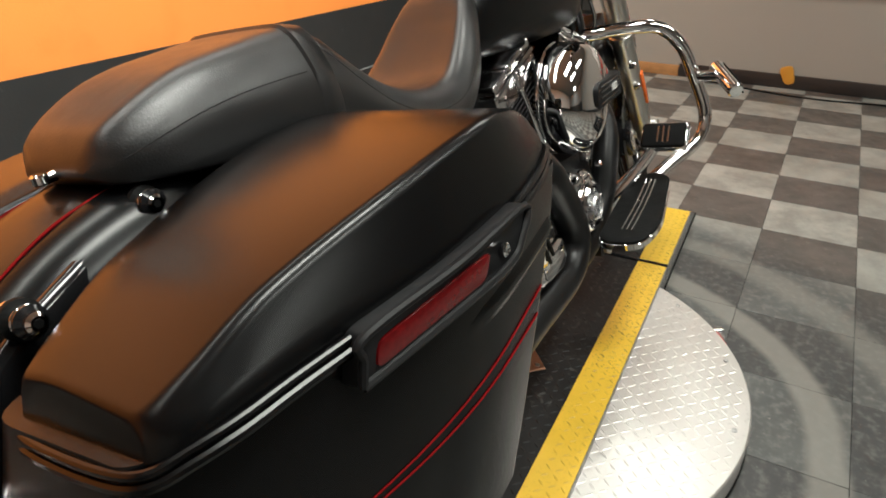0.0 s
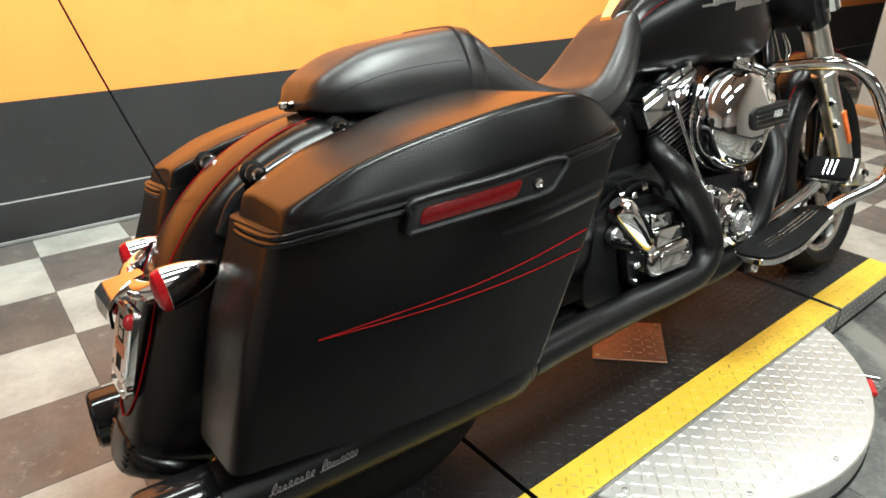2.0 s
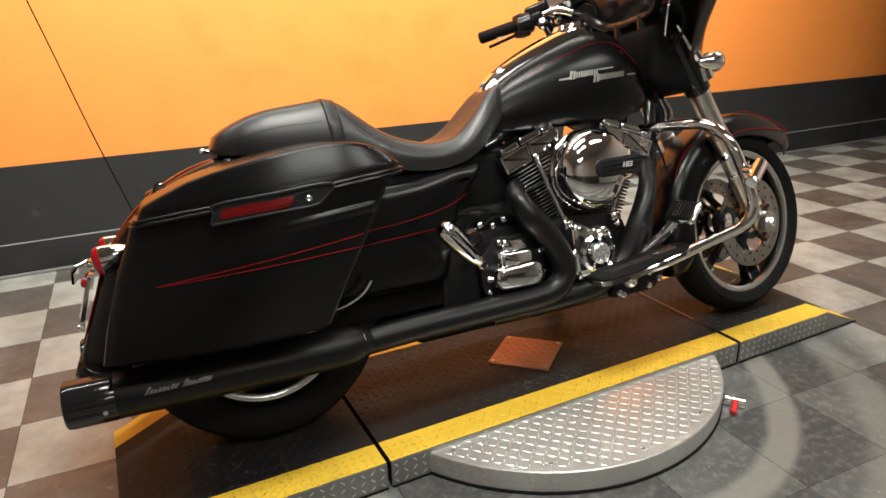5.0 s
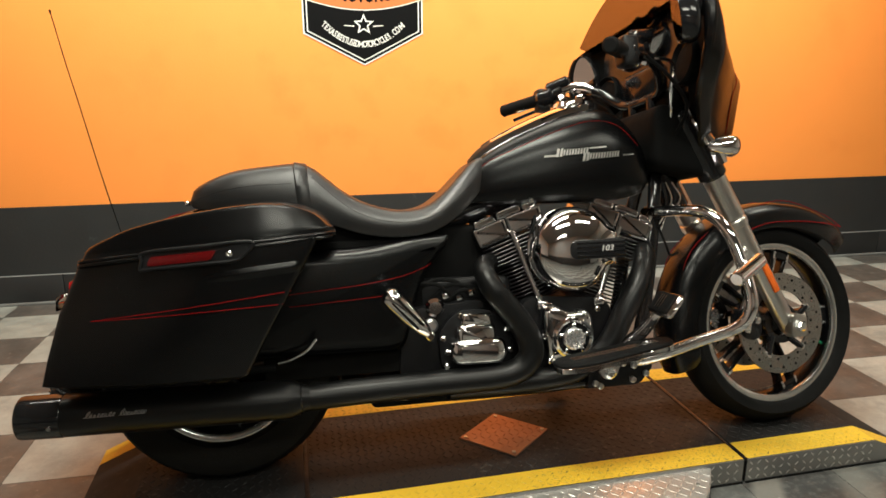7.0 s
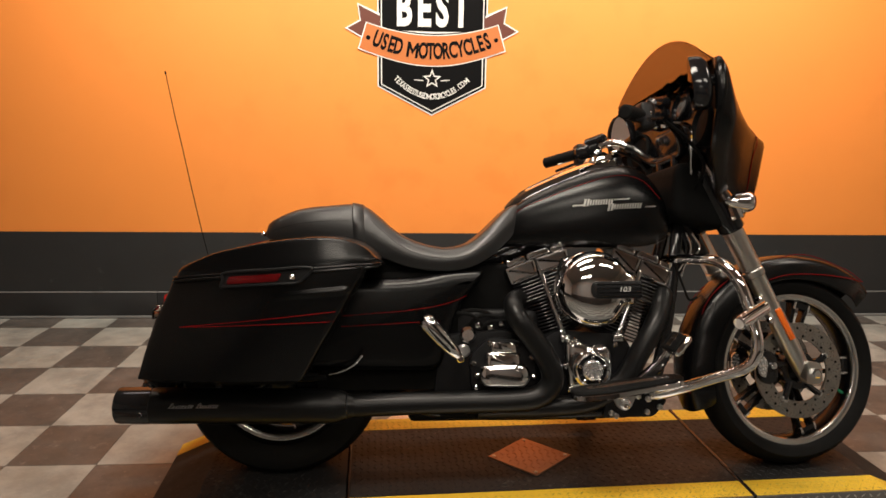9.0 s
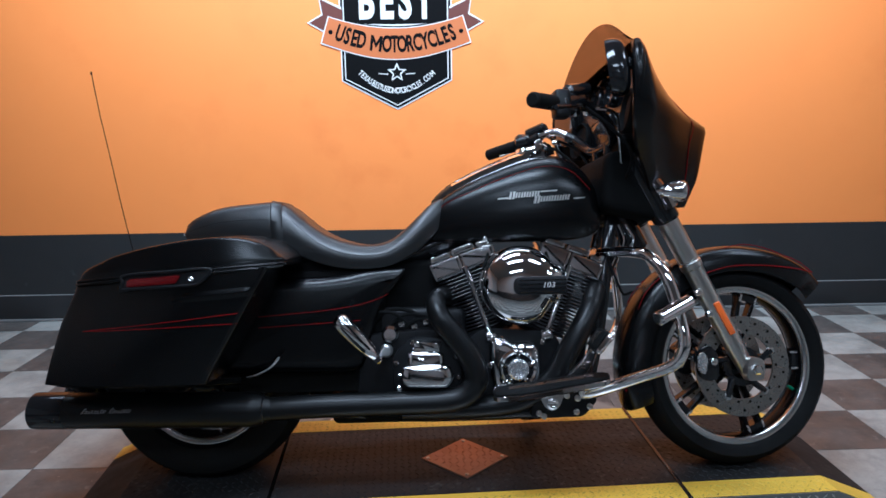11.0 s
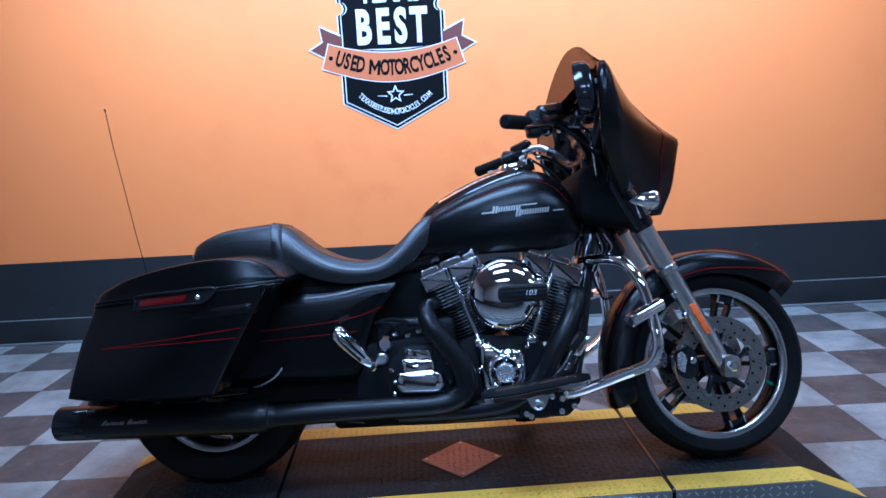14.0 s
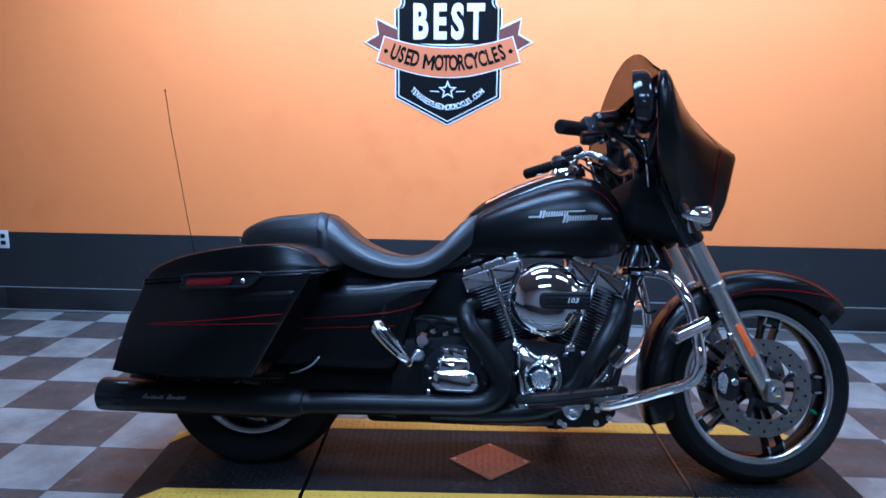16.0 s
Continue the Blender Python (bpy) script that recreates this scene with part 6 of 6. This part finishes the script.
for sg in (-1, 1):
    def V(x, y, z):
        k = max(0.0, min(1.0, (y - 0.2) / 0.15))
        return Vector((x - 0.052 * k, -y + 0.058 * k, z - 0.020 * k)) if sg < 0 else Vector((x - 0.012 * k, y - 0.038 * k, z - 0.010 * k))
    P("grip", rod(V(0.175, 0.458, 1.078), V(0.268, 0.357, 1.096), 0.0205, 20), RUBBER, "black rubber grip", hb, steer=True)
    P("switch_housing", rod(V(0.268, 0.357, 1.092), V(0.310, 0.312, 1.098), 0.034, 18, 0.009), GLOSS, "black switch housing", hb, steer=True)
    P("perch", rod(V(0.300, 0.335, 1.098), V(0.335, 0.285, 1.112), 0.023, 16, 0.006), GLOSS, "black lever perch", hb, steer=True)
    P("lever", tube([V(0.34, 0.325, 1.095), V(0.315, 0.385, 1.082), V(0.26, 0.45, 1.062), V(0.23, 0.485, 1.052)], 0.006, 10, 6), GLOSS, "black lever", hb, steer=True)
    P("reservoir", rod(V(0.300, 0.345, 1.128), V(0.350, 0.265, 1.140), 0.022, 14, 0.008), GLOSS, "black fluid reservoir", hb, steer=True)
    P("cable", tube([V(0.345, 0.285, 1.09), V(0.42, 0.26, 1.03), V(0.47, 0.2, 0.95), V(0.48, 0.1, 0.87)], 0.005, 8, 6), RUBBER, "black cable", hb, steer=True)
# Black tube added to darken the middle of the chrome bar.
P("bar_sleeve", tube([(0.31, -0.238, 1.090), (0.39, -0.19, 1.066), (0.455, -0.10, 1.02), (0.46, 0, 1.01), (0.455, 0.10, 1.02), (0.43, 0.18, 1.075), (0.405, 0.203, 1.092)], 0.0165, 16, 8), GLOSS, "added black tube over the bar's middle", hb, steer=True)
P("riser", merge(rod((0.462, -0.05, 0.93), (0.46, -0.05, 1.02), 0.018), rod((0.462, 0.05, 0.93), (0.46, 0.05, 1.02), 0.018)), GLOSS, "black risers", hb, steer=True)

for sg in (-1, 1):
    dx, dy, dz = (-0.050, -0.048, -0.018) if sg < 0 else (-0.010, -0.032, -0.008)
    y = 0.300 + dy
    P("clamp_knob", rod((0.318 + dx, sg * y, 1.078 + dz), (0.342 + dx, sg * (y - 0.010), 1.094 + dz), 0.021, 16, 0.007), CHROME, "chrome clamp cap", hb, steer=True)
    P("mirror_stub", tube([(0.325 + dx, sg * y, 1.10 + dz), (0.352 + dx, sg * (y - 0.015), 1.118 + dz), (0.37 + dx, sg * (y - 0.03), 1.108 + dz)], 0.011, 12, 5), CHROME, "", hb, steer=True)
    P("banjo_bolt", rod((0.372 + dx, sg * (y - 0.026), 1.086 + dz), (0.394 + dx, sg * (y - 0.034), 1.090 + dz), 0.010, 12, 0.004), CHROME, "", hb, steer=True)
    P("switch_block", box(0.258 + dx, 0.304 + dx, sg * (0.345 + dy) - 0.026, sg * (0.345 + dy) + 0.026, 1.052 + dz, 1.130 + dz, 0.011, 3), PLASTIC, "black switch block", hb, steer=True)
    P("brake_line", tube([(0.37 + dx, sg * (0.275 + dy), 1.100 + dz), (0.41, sg * 0.225, 1.07), (0.445, sg * 0.17, 1.02), (0.47, sg * 0.12, 0.93)], 0.0055, 8, 6), CHROME if sg < 0 else RUBBER, "braided brake line", hb, steer=True)

for k, (x, y) in enumerate(((0.475, -0.135), (0.488, -0.128), (0.500, -0.120), (0.512, -0.112))):
    P("wire", tube([(x - 0.01, y, 0.76), (x + 0.004 * k, y - 0.012, 0.71), (x - 0.012 - 0.006 * k, y - 0.006, 0.665), (x - 0.04, y + 0.03, 0.62)], 0.0032, 8, 6), CHROME if k % 2 else RUBBER, "thin wire behind the fork")
for x0, x1 in ((0.07, 0.055), (0.25, 0.265)):
    P("spark_lead", tube([(x0, -0.10, 0.70), (x0, -0.165, 0.675), (x1, -0.172, 0.625), ((x0 + x1) / 2, -0.13, 0.59)], 0.005, 8, 6), RUBBER, "black spark plug lead")
for sg in (-1, 1):
    for x in (-0.98, -0.78):
        P("bag_mount", box(x - 0.045, x + 0.045, sg * 0.27 - 0.03, sg * 0.27 + 0.03, 0.322, 0.350, 0.006), MATT, "black mounting bracket under the bag")
        P("mount_bolt", rod((x + 0.03, sg * 0.302, 0.334), (x + 0.03, sg * 0.310, 0.334), 0.007, 8), CHROME, "")
    P("bag_floor_rail", tube([(-1.10, sg * 0.30, 0.338), (-0.90, sg * 0.315, 0.330), (-0.66, sg * 0.30, 0.335)], 0.008, 10, 6), MATT, "")

# whip antenna on the tail
P("antenna", tube([(-1.072, 0.095, 0.625), (-1.132, 0.142, 0.84), (-1.195, 0.192, 1.09), (-1.258, 0.240, 1.328)], 0.0016, 6, 6), MATT, "thin black whip antenna")
P("antenna_tip", rod((-1.2575, 0.240, 1.324), (-1.2595, 0.240, 1.334), 0.003, 8), MATT)

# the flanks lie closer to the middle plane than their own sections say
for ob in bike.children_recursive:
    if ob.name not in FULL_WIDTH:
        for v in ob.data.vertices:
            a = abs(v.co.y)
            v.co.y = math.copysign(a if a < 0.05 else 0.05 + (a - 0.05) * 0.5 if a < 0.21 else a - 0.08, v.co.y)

# ---- sign on the back wall ----
SIGN_X = -0.274
sign = thing("wall_sign", "black shield sign with an orange ribbon on an orange wall", "sign", m=pose(SIGN_X, WALL_Y - 0.0005, 0.019) @ Matrix.Diagonal((1.02, 1, 1.02, 1)))


def on_wall(d):
    return Matrix(((1, 0, 0, 0), (0, 0, -1, -d), (0, 1, 0, 0), (0, 0, 0, 1)))


def shield(g):
    top = 2.0 - g
    left = [(-0.302 + g, 1.313 + g * 0.55), (0, 1.158 + g * 1.12), (0.302 - g, 1.313 + g * 0.55), (0.302 - g, 1.80)]
    notch = [(0.302 - g - 0.035 * math.sin(radians(a)), 1.835 - 0.035 * math.cos(radians(a))) for a in range(0, 181, 30)]
    up = [(0.302 - g, 1.90), (0.302 - g, top - 0.02), (0.15, top + 0.03), (0, top + 0.06), (-0.15, top + 0.03), (-0.302 + g, top - 0.02), (-0.302 + g, 1.90)]
    notch2 = [(-x, z) for x, z in notch[::-1]]
    return left + notch + up + notch2 + [(-0.302 + g, 1.80)]


part("border", slab(shield(0.0), 0.004, on_wall(0)), WHITE, sign, "white outer edge", smooth=0)
part("shield", slab(shield(0.007), 0.004, on_wall(0.0012)), SIGN_BLACK, sign, "black shield", smooth=0)
part("inner_line", slab(shield(0.019), 0.004, on_wall(0.0018)), WHITE, sign, "", smooth=0)
part("inner_field", slab(shield(0.025), 0.004, on_wall(0.0024)), SIGN_BLACK, sign, "", smooth=0)
for s in (-1, 1):
    edge = [(0.29, 1.70), (0.41, 1.752), (0.398, 1.665), (0.478, 1.620), (0.39, 1.572), (0.29, 1.60)]
    part("tail_edge", slab([(s * x, z) for x, z in edge], 0.004, on_wall(0.002)), WHITE, sign, "", smooth=0)
    tail_o = [(0.285, 1.685), (0.404, 1.742), (0.391, 1.660), (0.464, 1.620), (0.39, 1.580), (0.285, 1.605)]
    part("ribbon_tail", slab([(s * x, z) for x, z in tail_o], 0.004, on_wall(0.0028)), SIGN_BROWN, sign, "brown ribbon tail", smooth=0)


def ribbon(g):
    lo, hi = [], []
    for i in range(25):
        x = -0.375 + 0.75 * i / 24
        k = 1 - (x / 0.375) ** 2
        hi.append((x * (1 - (0.0 if g else 0.0)) * 0.97, 1.655 - 0.062 * k - g))
        lo.append((x * 1.09 if abs(x) > 0.37 else x * (1 + 0.09 * (x / 0.375) ** 4), 1.512 - 0.088 * k + g))
    if g:
        hi[0], hi[-1] = (hi[0][0] + g, hi[0][1]), (hi[-1][0] - g, hi[-1][1])
        lo[0], lo[-1] = (lo[0][0] + g * 1.5, lo[0][1]), (lo[-1][0] - g * 1.5, lo[-1][1])
    return lo + hi[::-1]


part("ribbon_edge", slab(ribbon(0.0), 0.004, on_wall(0.0034)), WHITE, sign, "", smooth=0)
part("ribbon", slab(ribbon(0.005), 0.004, on_wall(0.004)), SIGN_ORANGE, sign, "curved orange ribbon", smooth=0)
for ch, x in zip("BEST", (-0.158, -0.048, 0.052, 0.155)):
    part("letter", text_mesh(ch, 0.255, 0.002, on_wall(0.0064) @ Matrix.Translation((x, 1.645, 0)) @ Matrix.Diagonal((0.60, 1, 1, 1)), centre=True, fat=0.010), WHITE, sign, "white block letter", smooth=0)
part("lettering", text_mesh("TEXAS", 0.13, 0.002, on_wall(0.0064) @ Matrix.Translation((0, 1.862, 0)) @ Matrix.Diagonal((0.9, 1, 1, 1)), centre=True, fat=0.004), WHITE, sign, "", smooth=0)


def arc_text(text, size, width, z_mid, sag, m, squeeze, fat):
    bms = []
    n = len(text)
    for i, ch in enumerate(text):
        if ch == " ":
            continue
        wide = {"M": 1.75, "W": 1.4, " ": 0.55, "O": 1.08, "C": 1.0, "I": 0.5, "E": 0.86, "L": 0.82, "S": 0.9, "T": 0.9, "Y": 0.95}
        ws = [wide.get(c, 1.0) for c in text]
        total = sum(ws)
        s = -1 + 2 * (sum(ws[:i]) + ws[i] / 2) / total
        x = s * width / 2
        z = z_mid + sag * s * s
        a = math.atan2(2 * sag * s, width / 2)
        here = m @ Matrix.Translation((x, z, 0)) @ Matrix.Rotation(a, 4, "Z")
        if ch == "M":
            # a block M, its strokes as heavy as those of the other letters
            w, h, t, low = size * 0.27, size * 0.62 + fat, size * 0.125, -fat
            bms.append(slab([(-w, low), (t - w, low), (t - w, h * 0.58), (0, h * 0.16), (w - t, h * 0.58), (w - t, low), (w, low), (w, h), (w - t * 0.95, h), (0, h * 0.52), (t * 0.95 - w, h), (-w, h)], 0.0015, here))
            continue
        bms.append(text_mesh(ch, size, 0.0015, here @ Matrix.Diagonal((squeeze, 1, 1, 1)), centre=True, fat=fat))
    return merge(*bms)


part("lettering", arc_text("USED MOTORCYCLES", 0.118, 0.672, 1.467, 0.070, on_wall(0.0078), 0.56, 0.0042), SIGN_BLACK, sign, "black letters on the ribbon", smooth=0)
for s in (-1, 1):
    part("dot", lathe([(0.012, 0), (0.012, 0.0015)], 16, on_wall(0.0078) @ Matrix.Translation((s * 0.352, 1.572, 0))), SIGN_BLACK, sign, "", smooth=0)
    part("flourish", slab([(s * 0.048, 1.352), (s * 0.10, 1.354), (s * 0.10, 1.350), (s * 0.048, 1.346)], 0.001, on_wall(0.0064)), WHITE, sign, "", smooth=0)
part("flourish", slab([(-0.17, 1.612), (-0.08, 1.603), (0, 1.600), (0.08, 1.603), (0.17, 1.612), (0.08, 1.610), (0, 1.609), (-0.08, 1.610)], 0.001, on_wall(0.0064)), WHITE, sign, "", smooth=0)


def star(r):
    return [(r * k * math.cos(radians(90 + 36 * i)), r * k * math.sin(radians(90 + 36 * i))) for i, k in ((i, 1 if i % 2 == 0 else 0.45) for i in range(10))]


part("star", slab(star(0.054), 0.001, on_wall(0.0064) @ Matrix.Translation((0, 1.357, 0))), WHITE, sign, "", smooth=0)
part("star_middle", slab(star(0.036), 0.001, on_wall(0.0070) @ Matrix.Translation((0, 1.357, 0))), SIGN_BLACK, sign, "", smooth=0)
# web address along the foot
part("small_print", arc_text("TEXASBESTUSEDMOTORCYCLES.COM", 0.044, 0.43, 1.247, 0.106, on_wall(0.0064), 0.62, 0.0010), WHITE, sign, "curved line of small white letters", smooth=0)

# outlet on the black band
out = thing("wall_outlet", "white electric outlet at the top of the black band", "outlet", m=pose(-3.087, WALL_Y - 0.0045, 0.466))
part("cover", box(-0.036, 0.036, -0.006, 0, -0.058, 0.058, 0.003), WHITE, out)
for z in (-0.022, 0.022):
    part("socket", slab(rounded([(-0.015, z - 0.013), (0.015, z - 0.013), (0.015, z + 0.013), (-0.015, z + 0.013)], 0.006, 3), 0.0015, on_wall(0.0061)), PLASTIC, out, "dark socket face")

# ---- floor tiles ----
sub = tagged(link("floor", box(X0, 6.0, Y0, WALL_Y + 0.15, -0.1, -0.0006), MATT), "chequered vinyl tile floor with worn grey rings", "floor", kind="structure")
T, GX, GY = 0.305, -1.5, 0.35
tile_me = {}
for key, mat in (("light", TILE_LIGHT), ("dark", TILE_DARK)):
    bm = box(0.0004, T - 0.0004, 0.0004, T - 0.0004, -0.003, 0.0, 0.0008, 1)
    me = bpy.data.meshes.new("tile")
    bm.to_mesh(me)
    bm.free()
    me.materials.append(mat)
    tile_me[key] = me
far = {"light": [], "dark": []}
for i in range(-9, 25):
    for j in range(-25, 6):
        x, y = GX + i * T, GY + j * T
        if y > WALL_Y or x < X0 - T or y < Y0 - T:
            continue
        key = "light" if (i + j) % 2 else "dark"
        if -3.3 < x < 4.0 and -1.15 < y:
            ob = new("tile", tile_me[key])
            ob.parent = sub
            ob.location = (x, y, 0)
        else:
            far[key].append((x, y))
for key, cells in far.items():
    vs, fs = [], []
    for x, y in cells:
        b = len(vs)
        vs += [(x, y, 0), (x + T - 0.0006, y, 0), (x + T - 0.0006, y + T - 0.0006, 0), (x, y + T - 0.0006, 0)]
        fs.append((b, b + 1, b + 2, b + 3))
    me = bpy.data.meshes.new("far_tiles")
    me.from_pydata(vs, [], fs)
    me.materials.append(tile_me[key].materials[0])
    ob = new("far_tiles", me)
    ob.parent = sub
    ob["kind"] = "stuff"
